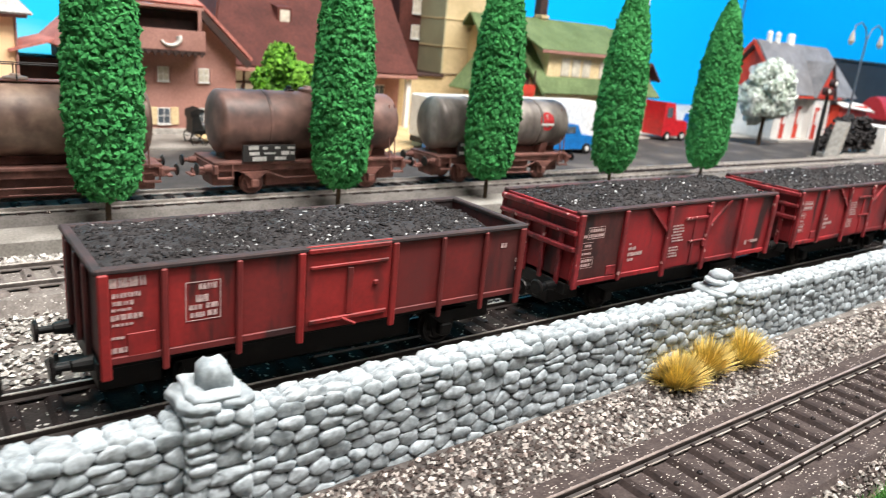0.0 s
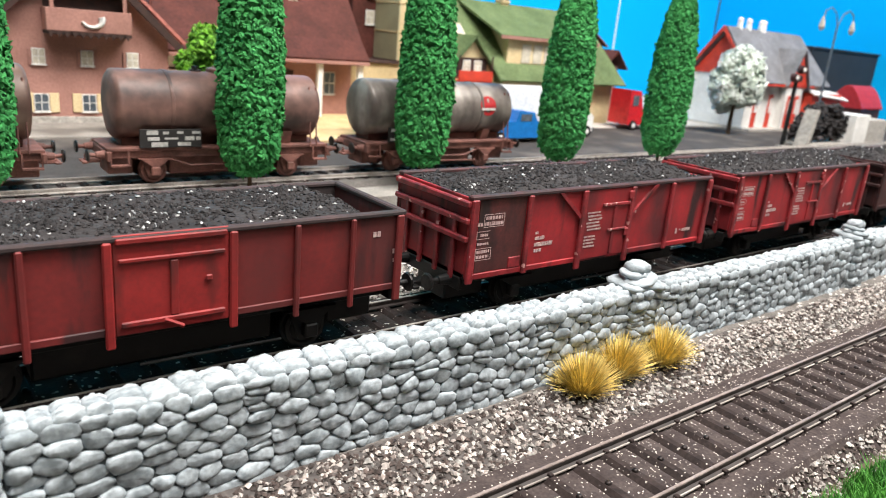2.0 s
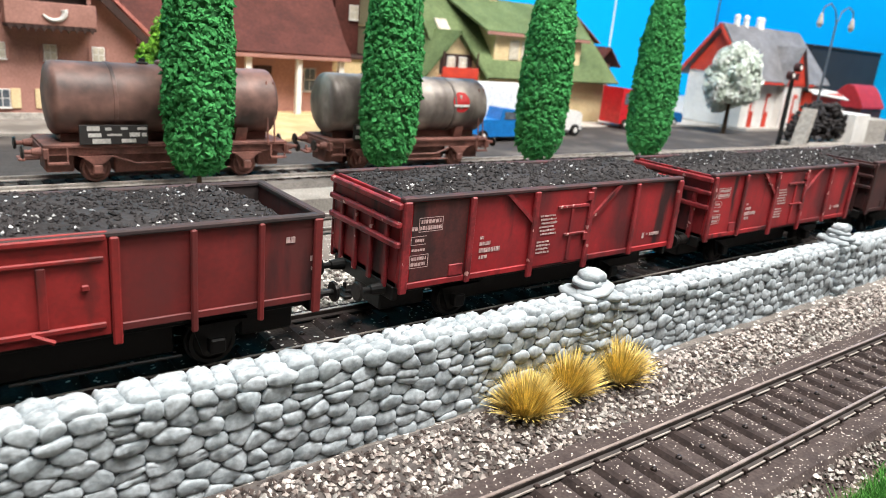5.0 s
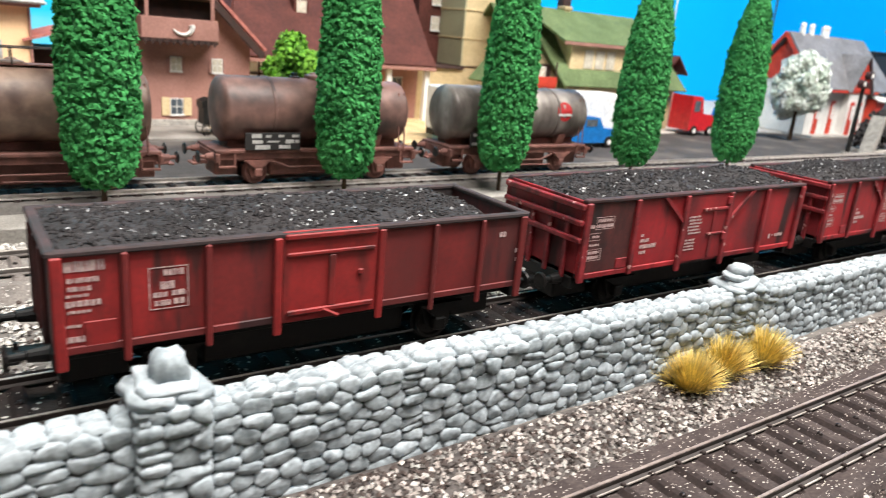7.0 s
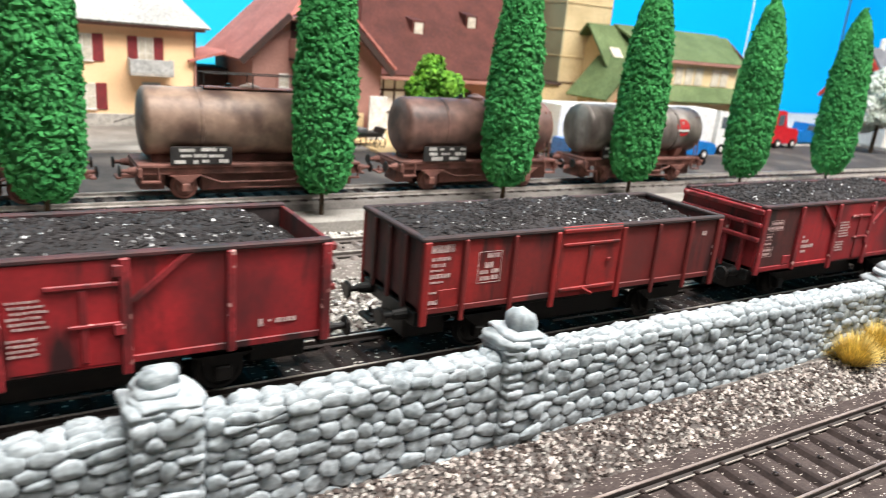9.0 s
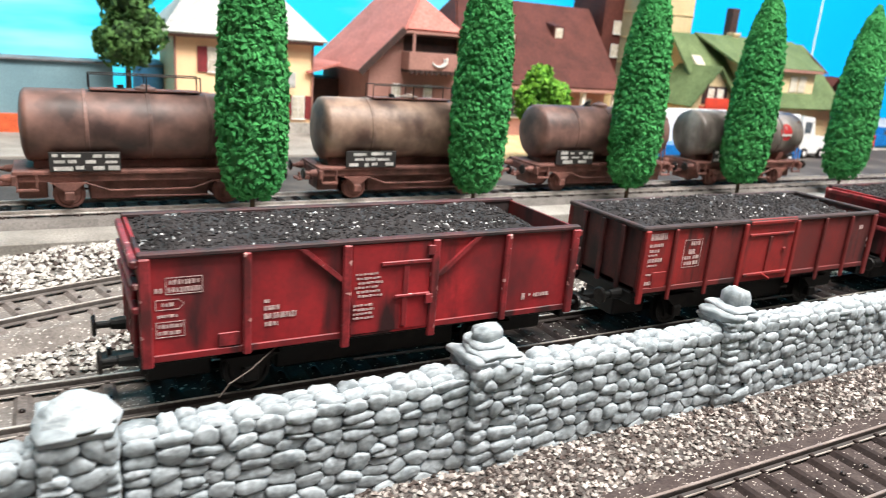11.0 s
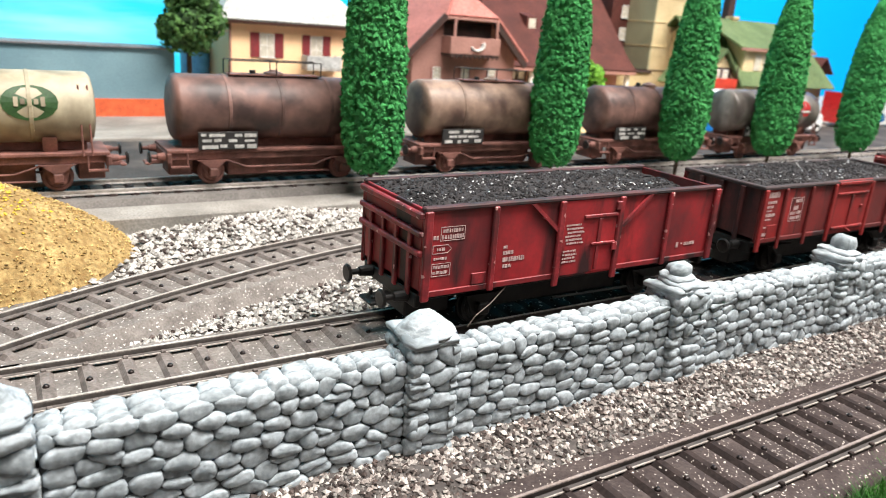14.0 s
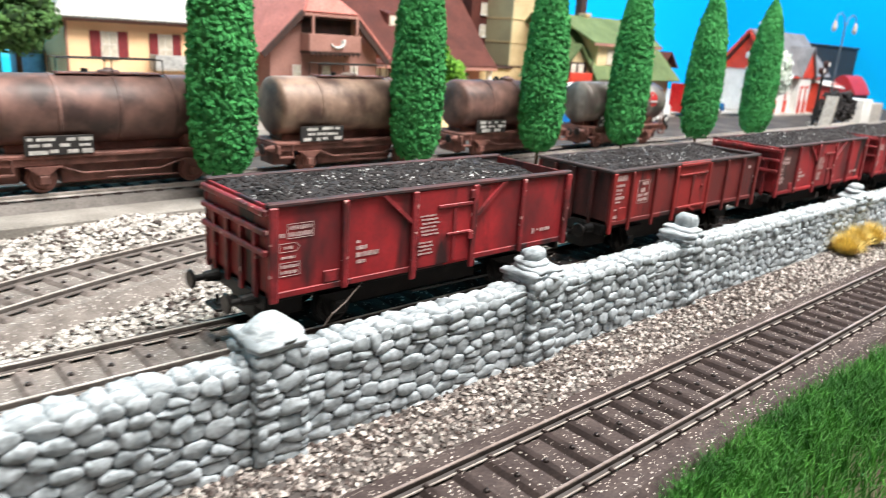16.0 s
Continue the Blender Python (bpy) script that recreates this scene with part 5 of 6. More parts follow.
tank_wagon(260, "tank_silver", "sooty silver tank wagon with a round red badge", 92, 13.6, 1, False, silver_badge)
tank_wagon(145.5, "tank_dark", "dark brown tank wagon with grimy straps", 88, 13.6, 2, False, None, 3)
tank_wagon(31, "tank_rust", "rusty brown tank wagon with a roof walkway", 90, 13.8, 3, True)
tank_wagon(-83.5, "tank_dark", "dark brown tank wagon with a roof walkway", 88, 13.6, 8, True, None, 3)
tank_wagon(-198, "tank_cream", "stained cream tank wagon with a green oval badge", 88, 13.4, 4, False, cream_badge)
tank_wagon(-312.5, "tank_white", "grubby white tank wagon with blue bars and a red band", 90, 13.4, 5, False, white_badge)
tank_wagon(-427, "tank_white", "sooty white tank wagon with a broad red stripe", 90, 13.4, 6, False, striped_badge)


def yellow_van(x):
    w = thing("box_van", x, TANK_Y, TANK_TOP, 0, "yellow louvred box van with a grey arched roof", "freight wagon", "train of tank wagons")
    running_gear(w, 46, 27, 12.6, "tank_frame", None, 6)
    part("body", Geo().box(-46, 46, -15.5, 15.5, 12.6, 38, .4), "yellow_van", w)
    for k in range(9):
        part("louvre", Geo().box(-43, -15, -16.1, -15.5, 16 + k * 2.3, 17.3 + k * 2.3, .2), "yellow_van", w)
    part("roof", Geo().prism([(-16.5, 37.6)] + [(-16.5 + 33 * k / 10, 38.2 + 6 * math.sin(math.pi * k / 10)) for k in range(11)] + [(16.5, 37.6)], "x", -47, 47), "grey_roof", w)


yellow_van(-541)

# ---- village ground ----
solid("road", sheet(-420, 1250, 322, 452, 60, 8, lambda x, y: 10.5 + .15 * bumps(x, y, .02)), "asphalt", "dark grey road behind the rear track", "road", "structure", tidy=False)
solid("pavement", Geo().box(-420, 152, 434, 790, 8, 12.2, .4), "walkway", "worn grey pavement before the houses", "pavement", "structure")
solid("forecourt", Geo().prism([(154, 404), (200, 396), (262, 408), (330, 444), (400, 470), (400, 790), (154, 790)], "z", 8, 12.0), "paving", "sandy yellow station forecourt", "pavement", "structure")
solid("pavement", Geo().box(404, 1250, 452, 790, 8, 11.6, .4), "pavement", "pale grey pavement before the green house", "pavement", "structure")

# ---- houses ----
M_["timber"] = material("brown_timber_wall", rgb(172, 128, 117), rgb(154, 113, 103), rough=0.75, scale=0.05, fine=.8, fine_amount=.15, spec=.2)
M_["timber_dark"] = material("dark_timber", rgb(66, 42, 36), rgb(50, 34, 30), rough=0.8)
M_["roof_red"] = material("red_brown_roof_tiles", rgb(190, 122, 112), rgb(172, 108, 99), rough=0.7, scale=0.05, fine=.5, bump=.5, depth=.4, spec=.2)
M_["roof_brown"] = material("dark_brown_roof_tiles", rgb(92, 52, 46), rgb(76, 43, 38), rough=0.7, scale=0.05, fine=.5, bump=.5, depth=.4, spec=.2)
M_["roof_pale"] = material("pale_grey_roof", rgb(190, 190, 188), rgb(166, 166, 164), rough=0.7, scale=0.04, fine=.5, bump=.4, depth=.4, spec=.2)
M_["roof_green"] = material("moss_green_roof", rgb(102, 118, 80), rgb(84, 100, 66), rough=0.75, scale=0.05, fine=.5, bump=.5, depth=.4, spec=.2)
M_["roof_slate"] = material("grey_slate_roof", rgb(124, 124, 128), rgb(102, 102, 106), rough=0.65, scale=0.05, fine=.5, bump=.4, depth=.4)
M_["yellow_wall"] = material("warm_yellow_render", rgb(252, 212, 168), rgb(246, 202, 156), rough=0.85, scale=0.05, fine_amount=.08)
M_["cream_wall"] = material("cream_render", rgb(224, 204, 162), rgb(206, 182, 140), rough=0.85, scale=0.04)
M_["tan_wall"] = material("tan_clad_wall", rgb(200, 180, 140), rgb(182, 162, 123), rough=0.85, scale=0.04)
M_["grey_green"] = material("grey_green_cladding", rgb(158, 154, 124), rgb(142, 138, 112), rough=0.8, scale=0.04)
M_["white_wall"] = material("white_render", rgb(232, 230, 226), rgb(212, 210, 206), rough=0.8, scale=0.05)
M_["stone_plinth"] = material("pale_stone_plinth", rgb(186, 180, 172), rgb(150, 146, 140), rough=0.9, scale=.3)
M_["red_paint"] = material("signal_red_timber", rgb(206, 66, 44), rgb(182, 54, 38), rough=0.6, scale=.1)
M_["shutter"] = material("wine_red_shutter", rgb(132, 44, 48), rgb(112, 38, 42), rough=0.6)
M_["white_trim"] = material("white_window_paint", rgb(236, 234, 230), rough=0.5)
M_["pane"] = material("dim_window_glass", rgb(96, 104, 112), rgb(70, 78, 86), rough=0.12, spec=.8, bump=0)
M_["pane_lit"] = material("pale_curtained_glass", rgb(214, 206, 190), rgb(190, 182, 166), rough=0.2, spec=.7, bump=0)
M_["metal_grey"] = material("grey_lamp_metal", rgb(120, 124, 128), rough=.4, metal=.6)
M_["shed_black"] = material("black_shed_boards", rgb(34, 36, 40), rgb(26, 28, 32), rough=.7, scale=.03)
M_["shed_grey"] = material("blue_grey_printed_shed", rgb(126, 158, 168), rgb(104, 136, 148), rough=.8, scale=.02)
M_["orange"] = material("orange_band", rgb(226, 104, 60), rgb(206, 90, 52), rough=.7)
M_["drum_blue"] = material("blue_painted_drum", rgb(76, 138, 178), rgb(62, 120, 160), rough=.4)


def window(parent, x, z, w, h, y, name="window", shutters=False, lit=True, leaf="shutter"):
    """A framed, mullioned window with a sill, set on a wall that looks along -y."""
    win = part(name, Geo().box(x - w / 2, x + w / 2, y - .5, y + .3, z, z + h, .1), "white_trim", parent)
    pw, ph = (w - 1.5) / 2, (h - 1.5) / 2
    for i in (0, 1):
        for j in (0, 1):
            x0, z0 = x - w / 2 + .5 + i * (pw + .5), z + .5 + j * (ph + .5)
            part("pane", Geo().box(x0, x0 + pw, y - .62, y - .48, z0, z0 + ph), "pane_lit" if lit else "pane", win)
    part("sill", Geo().box(x - w / 2 - .6, x + w / 2 + .6, y - 1.4, y, z - .8, z, .15), "white_trim", win)
    if shutters:
        for s in (-1, 1):
            a = x + s * (w / 2 + .3)
            part("shutter", Geo().box(a, a + s * w * .62, y - .8, y - .05, z - .4, z + h + .4, .15), leaf, win)
    return win


def gable_roof_y(xc, half, y0, y1, eave, ridge, t=1.6):
    """Two roof slabs with the ridge along y."""
    g = Geo()
    g.slab((xc - half, y0, eave), (xc, y0, ridge), (xc, y1, ridge), (xc - half, y1, eave), -t)
    g.slab((xc, y0, ridge), (xc + half, y0, eave), (xc + half, y1, eave), (xc, y1, ridge), -t)
    return g


def roof_planes(planes, mat, parent):
    for g in planes:
        part("roof_slope", g, mat, parent)


def brown_chalet():
    hse = thing("brown_house", 134, 484, 11, 0, "brown timber house with a half-hipped red-brown roof and balcony", "house")
    part("wall", Geo().prism([(-48, 0), (48, 0), (48, 57), (23, 81), (-23, 81), (-48, 57)], "y", 0, 100), "timber", hse)
    part("plinth", Geo().box(-49, 49, -1, 101, -2, 5, .3), "stone_plinth", hse)
    rf = []
    rf.append(Geo().slab((-56, -7, 51.5), (-23.5, -7, 82.5), (0, 20, 106), (0, 106, 106), 1.8))
    rf.append(Geo().slab((-56, -7, 51.5), (0, 106, 106), (0, 106, 106.01), (-56, 106, 51.5), 1.8))
    rf.append(Geo().slab((56, -7, 51.5), (0, 106, 106), (0, 20, 106), (23.5, -7, 82.5), 1.8))
    rf.append(Geo().slab((56, -7, 51.5), (56, 106, 51.5), (0, 106, 106.01), (0, 106, 106), 1.8))
    rf.append(Geo().slab((-23.5, -7, 82.5), (23.5, -7, 82.5), (0.01, 20, 106), (0, 20, 106), 1.8))
    roof_planes(rf, "roof_red", hse)
    part("side_roof", Geo().slab((-80, 40, 46), (-54, 40, 54), (-54, 104, 54), (-80, 104, 46), 1.6), "roof_red", hse)
    # lean-to wall in dark timber, also filling in for the shaded void there
    part("side_wall", Geo().box(-74, -48.5, 60, 100, 0, 42), "timber_dark", hse)
    for s in (-1, 1):
        part("verge_board", Geo().slab((56 * s, -8, 49.6), (23 * s, -8, 81.2), (23 * s, -6, 81.2), (56 * s, -6, 49.6), 4.4), "timber_dark", hse)
    part("hip_fascia", Geo().box(-24, 24, -8.2, -6.6, 80.4, 82.4, .2), "timber", hse)
    bal = part("balcony", Geo().box(-23, 23, -13, 0, 53.5, 55.5, .3), "timber_dark", hse)
    part("balcony_front", Geo().box(-23, 23, -13.4, -12.2, 55.5, 68, .3), "timber", bal)
    for k in range(11):
        part("balcony_board", Geo().prism([(-22.6 + k * 4.15, 55.5), (-18.9 + k * 4.15, 55.5), (-20.75 + k * 4.15, 51.8)], "y", -13.4, -12.4), "timber_dark", bal)
    for s in (-1, 1):
        part("balcony_post", Geo().box(18.4 * s, 20.6 * s, -13, -11.6, 68, 81, .2), "timber", bal)
        part("balcony_side", Geo().box(22 * s, 23 * s, -12, 0, 55.5, 68, .2), "timber", bal)
    horn, rings, sides = Geo(), 11, 8
    for k in range(rings):
        a, r = math.radians(200 + 18 * k), .7 + .12 * k
        for j in range(sides):
            b = math.tau * j / sides
            out = 5.6 + r * math.cos(b)
            horn.v.append((1 + out * math.cos(a), -13.8 - r * math.sin(b), 63 + out * .8 * math.sin(a)))
    for k in range(rings - 1):
        horn.f += [(k * sides + j, k * sides + (j + 1) % sides, (k + 1) * sides + (j + 1) % sides, (k + 1) * sides + j) for j in range(sides)]
    horn.f += [tuple(range(sides)), tuple(range((rings - 1) * sides, rings * sides))]
    part("emblem", horn, "white_trim", bal, "pale carved horn")
    # flat dark panel paints the shade behind the balcony onto the wall
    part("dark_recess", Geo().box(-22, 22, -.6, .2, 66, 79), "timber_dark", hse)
    for xx in (-26, 0, 26):
        window(hse, xx, 35.5, 7, 9, 0, lit=True)
        for s in (-1, 1):
            part("window_trim", Geo().box(xx + s * 4.2, xx + s * 5.6, -.7, -.05, 35, 44, .1), "timber", hse)
        window(hse, xx, 8, 8, 10.5, 0, shutters=True, leaf="cream_wall", lit=False)
    return hse


def yellow_house():
    hse = thing("yellow_house", 8.5, 528, 11.4, 0, "warm yellow rendered house with wine-red shutters and a pale roof", "house", size=(.985, .985, .985))
    part("wall", Geo().box(-49, 51, 0, 75, 0, 68), "yellow_wall", hse)
    part("plinth", Geo().box(-50, 52, -.8, 76, -1, 9, .3), "stone_plinth", hse)
    part("eave_board", Geo().box(-55, 57, -6, 81, 67, 69.4, .3), "timber", hse)
    rf = []
    rf.append(Geo().slab((-57, -8, 69), (59, -8, 69), (30, 37, 104), (-28, 37, 104), 1.6))
    rf.append(Geo().slab((59, 83, 69), (-57, 83, 69), (-28, 37, 104), (30, 37, 104), 1.6))
    rf.append(Geo().slab((-57, 83, 69), (-57, -8, 69), (-28, 37, 104), (-28, 37.01, 104), 1.6))
    rf.append(Geo().slab((59, -8, 69), (59, 83, 69), (30, 37.01, 104), (30, 37, 104), 1.6))
    roof_planes(rf, "roof_pale", hse)
    for s in (-48.6, 50.6):
        part("drain_pipe", Geo().rod((s, -1, 0), (s, -1, 67), .8, 8), "timber", hse)
    window(hse, -21, 44, 11, 17, 0, shutters=True)
    window(hse, -20, 12, 11, 17, 0, shutters=True)
    window(hse, 18, 40, 10, 21, 0, "balcony_door", True)
    window(hse, 40, 12, 10, 17, 0, shutters=True)
    bal = part("balcony", Geo().box(6, 34, -13, 0, 36, 38, .3), "stone_plinth", hse)
    part("balcony_front", Geo().box(6, 34, -13, -12, 38, 47, .2), "roof_pale", bal)
    for s in (6, 33):
        part("balcony_side", Geo().box(s, s + 1, -12, 0, 38, 47, .2), "roof_pale", bal)
    part("door", Geo().box(15, 27, -1, .2, 0, 31, .2), "roof_pale", hse)
    part("step", Geo().box(13, 29, -6, 0, -1, 2, .2), "stone_plinth", hse)
    for s in (13, 28.4):
        part("railing", Geo().rod((s, -6, 0), (s, -6, 10), .35, 6).rod((s, -6, 10), (s - 18, -7, 4), .35, 6), "black", hse)
    return hse


def station():
    hse = thing("station_house", 262, 512, 11, 0, "station house with a sweeping dark brown roof over a porch", "house", size=(1, 1, 1.1))
    part("wall", Geo().box(-72, 80, 14, 100, 0, 44), "timber", hse)
    part("timbered_wall", Geo().box(-72, -40, 6, 14, 0, 48), "white_wall", hse)
    for k in range(4):
        part("timber_post", Geo().box(-72 + k * 10.2, -70.6 + k * 10.2, 5.2, 6.2, 0, 48, .1), "timber_dark", hse)
    for z in (14, 30, 46):
        part("timber_rail", Geo().box(-72, -40, 5.2, 6.1, z, z + 1.4, .1), "timber_dark", hse)
    part("timber_brace", Geo().slab((-70, 5.1, 15), (-62, 5.1, 30), (-61, 5.1, 29), (-69, 5.1, 14.4), .8), "timber_dark", hse)
    rf = []
    rf.append(Geo().slab((-86, -4, 41), (86, -4, 41), (88, 14, 54), (-80, 14, 54), 1.6))
    rf.append(Geo().slab((-80, 14, 54), (88, 14, 54), (98, 76, 106), (-52, 76, 106), 1.6))
    rf.append(Geo().slab((98, 76, 106), (88, 140, 54), (-80, 140, 54), (-52, 76, 106), 1.6))
    rf.append(Geo().slab((-80, 140, 54), (-80, 14, 54), (-52, 76, 106), (-52, 76.01, 106), 1.6))
    roof_planes(rf, "roof_brown", hse)
    part("gable", Geo().prism([(16, 44), (136, 44), (76, 102)], "x", 82, 86), "timber", hse)
    part("eave_board", Geo().box(-86, 86, -5, -3.4, 38.6, 41, .2), "timber", hse)
    for xx in (-38, 4, 44, 80):
        part("porch_post", Geo().box(xx - 2.2, xx + 2.2, -1.5, 2.4, 0, 40, .3), "white_wall", hse)
    part("porch_floor", Geo().box(-74, 84, -6, 14, -1, 1.4, .2), "paving", hse)
    for xx in (-20, 60):
        window(hse, xx, 16, 10, 16, 14, lit=False)
    part("door", Geo().box(14, 28, 13, 14.4, 0, 32, .2), "timber_dark", hse)
    for xx, zz, yy in ((-18, 70, 33), (40, 78, 42)):
        dm = part("dormer", Geo().prism([(yy, zz), (yy, zz + 11), (yy + 16, zz + 14), (yy + 16, zz)], "x", xx - 6, xx + 6), "roof_brown", hse)
        part("dormer_window", Geo().box(xx - 4, xx + 4, yy - .5, yy, zz + 1.5, zz + 9.5, .1), "pane_lit", dm, "pale dormer window")
    part("end_wing", Geo().box(104, 136, 58, 108, 0, 120), "roof_brown", hse, "narrow dark brown clad wing")
    for zz in (68, 88):
        window(hse, 122, zz, 9, 11, 57.6, "wing_window")
    return hse


def tower():
    hse = thing("tall_building", 391, 533, 11, 0, "tall plain building with banded tan and grey-green walls", "building")
    part("wall", Geo().box(0, 56, 0, 52, 0, 165), "tan_wall", hse)
    part("side_cladding", Geo().box(-1.2, -.01, -.4, 52.4, 0, 165), "grey_green", hse)
    for z in (22, 46, 70, 94, 118, 142):
        part("band", Geo().box(-1.8, 56.6, -.8, 52.8, z, z + 1.1, .2), "tan_wall" if z > 46 else "timber_dark", hse)
    part("annex", Geo().box(-50, -2, -6, 34, 0, 44), "tan_wall", hse)
    part("annex_roof", Geo().box(-52, -2, -8, 36, 44, 46, .3), "timber_dark", hse)
    return hse


def green_house():
    hse = thing("green_roofed_house", 514, 474, 11, 0, "tan timber house with a moss green roof and wide dormer", "house")
    part("wall", Geo().box(-96, 100, 4, 96, 0, 46), "tan_wall", hse)
    rf = []
    rf.append(Geo().slab((-104, -6, 38), (108, -6, 38), (92, 50, 101), (-104, 50, 101), 1.8))
    rf.append(Geo().slab((108, 106, 38), (-104, 106, 38), (-104, 50, 101), (92, 50, 101), 1.8))
    roof_planes(rf, "roof_green", hse)
    for s in (-95, 98):
        part("gable", Geo().prism([(4, 45), (96, 45), (50, 95)], "x", s, s + 2), "tan_wall", hse)
    part("hip", Geo().slab((106, 22, 74), (106, 78, 74), (92, 50, 101.5), (92, 49.9, 101.5), 1.6), "roof_brown", hse)
    dm = part("dormer", Geo().prism([(5, 46), (5, 76), (46, 94), (46, 46)], "x", -44, 62), "cream_wall", hse)
    part("dormer_roof", Geo().slab((-58, 0, 75), (68, 0, 75), (76, 50, 102.4), (-72, 50, 102.4), 1.8), "roof_green", dm)
    part("fascia", Geo().box(-58, 68, -.6, .4, 73.4, 76.6, .2), "timber", dm)
    for xx in (-22, -8, 6, 30, 43):
        part("dormer_window", Geo().box(xx - 5.4, xx + 5.4, 4.2, 5, 54, 70, .2), "pane_lit", dm, "pale dormer window")
    part("front_wing", Geo().prism([(-122, 0), (-68, 0), (-68, 44), (-95, 70), (-122, 44)], "y", -8, 20), "tan_wall", hse)
    part("wing_roof", Geo().slab((-62, -13, 38), (-95, -13, 74), (-95, 40, 74), (-62, 40, 38), 1.6).slab((-95, -13, 74), (-128, -13, 38), (-128, 40, 38), (-95, 40, 74), 1.6),
         "roof_green", hse)
    # flat dark panel instead of a real recess, for the shade over the balcony
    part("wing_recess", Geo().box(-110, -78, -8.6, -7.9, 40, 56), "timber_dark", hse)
    bal = part("balcony", Geo().box(-112, -76, -15, -8, 36, 38, .2), "red_paint", hse)
    part("balcony_front", Geo().box(-112, -76, -15.4, -14.4, 38, 46, .2), "red_paint", bal, "red painted balcony front")
    for s in (-111.4, -77):
        part("balcony_post", Geo().box(s - .6, s + .6, -15, -13.8, 46, 58, .15), "timber_dark", bal)
    window(hse, -100, 45, 8, 9, -8.8)
    window(hse, -88, 45, 8, 9, -8.8)
    window(hse, 0, 10, 12, 16, 3.8, lit=False)
    window(hse, 40, 10, 12, 16, 3.8, lit=False)
    part("roof_window", Geo().slab((-92, 20.5, 71.6), (-80, 20.5, 71.6), (-80, 30, 81.6), (-92, 30, 81.6), 1.0), "pane_lit", hse, "pale roof window")
    part("chimney", Geo().box(-20, -12, 46, 54, 88, 106, .4).box(-21, -11, 45, 55, 104, 107, .3), "tan_wall", hse)
    part("brick_chimney", Geo().box(-4, 6, 66, 75, 60, 132, .4), "timber_dark", hse, "tall dark brick chimney stack")
    pg = part("end_porch", Geo().box(100.2, 124, 20, 50, 0, 56), "timber", hse)
    part("porch_roof", gable_roof_y(113, 18, 12, 56, 54, 72, 1.4), "roof_brown", pg)
    return hse


def red_house():
    hse = thing("red_and_white_house", 784, 426, 10, 0, "white house with signal-red gables and a grey slate roof", "house")
    part("wall", Geo().box(0, 160, 4, 76, 0, 60), "white_wall", hse)
    part("gable", Geo().prism([(4, 58), (76, 58), (40, 104)], "x", -1.5, .5), "red_paint", hse, "red boarded gable")
    part("gable", Geo().prism([(4, 58), (76, 58), (40, 104)], "x", 159.5, 161.5), "red_paint", hse, "red boarded gable")
    rf = []
    rf.append(Geo().slab((-8, -4, 52), (166, -4, 52), (152, 40, 108), (-8, 40, 108), 1.8))
    rf.append(Geo().slab((166, 84, 52), (-8, 84, 52), (-8, 40, 108), (152, 40, 108), 1.8))
    roof_planes(rf, "roof_slate", hse)
    for y0, y1 in ((-5, 40), (85, 40)):
        part("verge_board", Geo().slab((-9, y0, 50), (-9, y1, 107), (-7, y1, 107), (-7, y0, 50), 3.5), "red_paint", hse)
    part("gable_vent", Geo().rev((-1.5, 40, 76), (-1, 0, 0), [(0, 5), (.6, 4.6)], 14), "white_trim", hse)
    for k, xx in enumerate((18, 36, 62, 68)):
        part("chimney_pot", Geo().rev((xx, 40, 106), (0, 0, 1), [(0, 3.6), (8, 3.0), (12, 3.4), (14, 1.2)], 12), "white_trim", hse)
    part("cross_gable", Geo().prism([(62, 52), (106, 52), (84, 88)], "y", -6, -4.4), "red_paint", hse, "red boarded gable")
    part("cross_wall", Geo().box(66, 102, -4.4, 4, 0, 52), "white_wall", hse)
    part("cross_roof", Geo().slab((60, -9, 50), (84, -9, 91), (84, 36, 91), (60, 6, 50), 1.6).slab((84, -9, 91), (108, -9, 50), (108, 6, 50), (84, 36, 91), 1.6), "roof_slate", hse)
    part("gutter", Geo().box(-8, 128, -5.6, -3.6, 49.6, 52, .3), "red_paint", hse)
    for xx, yy in ((20, 0), (50, 0), (76, -8.4), (92, -8.4)):
        part("door", Geo().box(xx - 4, xx + 4, yy + 2.8, yy + 4.2, 0, 40, .2), "red_paint", hse)
        part("door_pane", Geo().box(xx - 2.4, xx + 2.4, yy + 2.2, yy + 2.9, 20, 36), "white_trim", hse)
    an = part("annex", Geo().box(123, 196, -8, 3.8, 0, 44), "red_paint", hse)
    part("annex_roof", Geo().slab((120, -12, 42), (208, -12, 36), (206, 4, 44), (120, 4, 50), 1.5), "white_wall", an)
    part("annex_wall", Geo().box(182, 204, -10, -8.2, 0, 26), "white_wall", an)
    part("plinth", Geo().box(-2, 244, -8, 76, -1, 3, .3), "stone_plinth", hse)
    return hse


brown_chalet()
yellow_house()
station()
tower()
green_house()
red_house()

# ---- street furniture, vehicles and the edge of the village ----
g = thing("notice_board", 176, 474, 11.5, 0, "plain white upright board between the houses", "board")
part("panel", Geo().box(-7, 7, -.8, .8, 0, 32, .3), "white_trim", g)

sh = thing("low_shed", -134, 522, 8, 0, "long blue-grey shed with an orange base band", "shed")
part("wall", Geo().box(-54, 55, 0, 26, 0, 49), "shed_grey", sh)
part("band", Geo().box(-54.4, 55.4, -1, 0, 0, 16, .2), "orange", sh)
part("roof", Geo().box(-56, 57, -2, 28, 49, 50.4, .3), "roof_slate", sh)

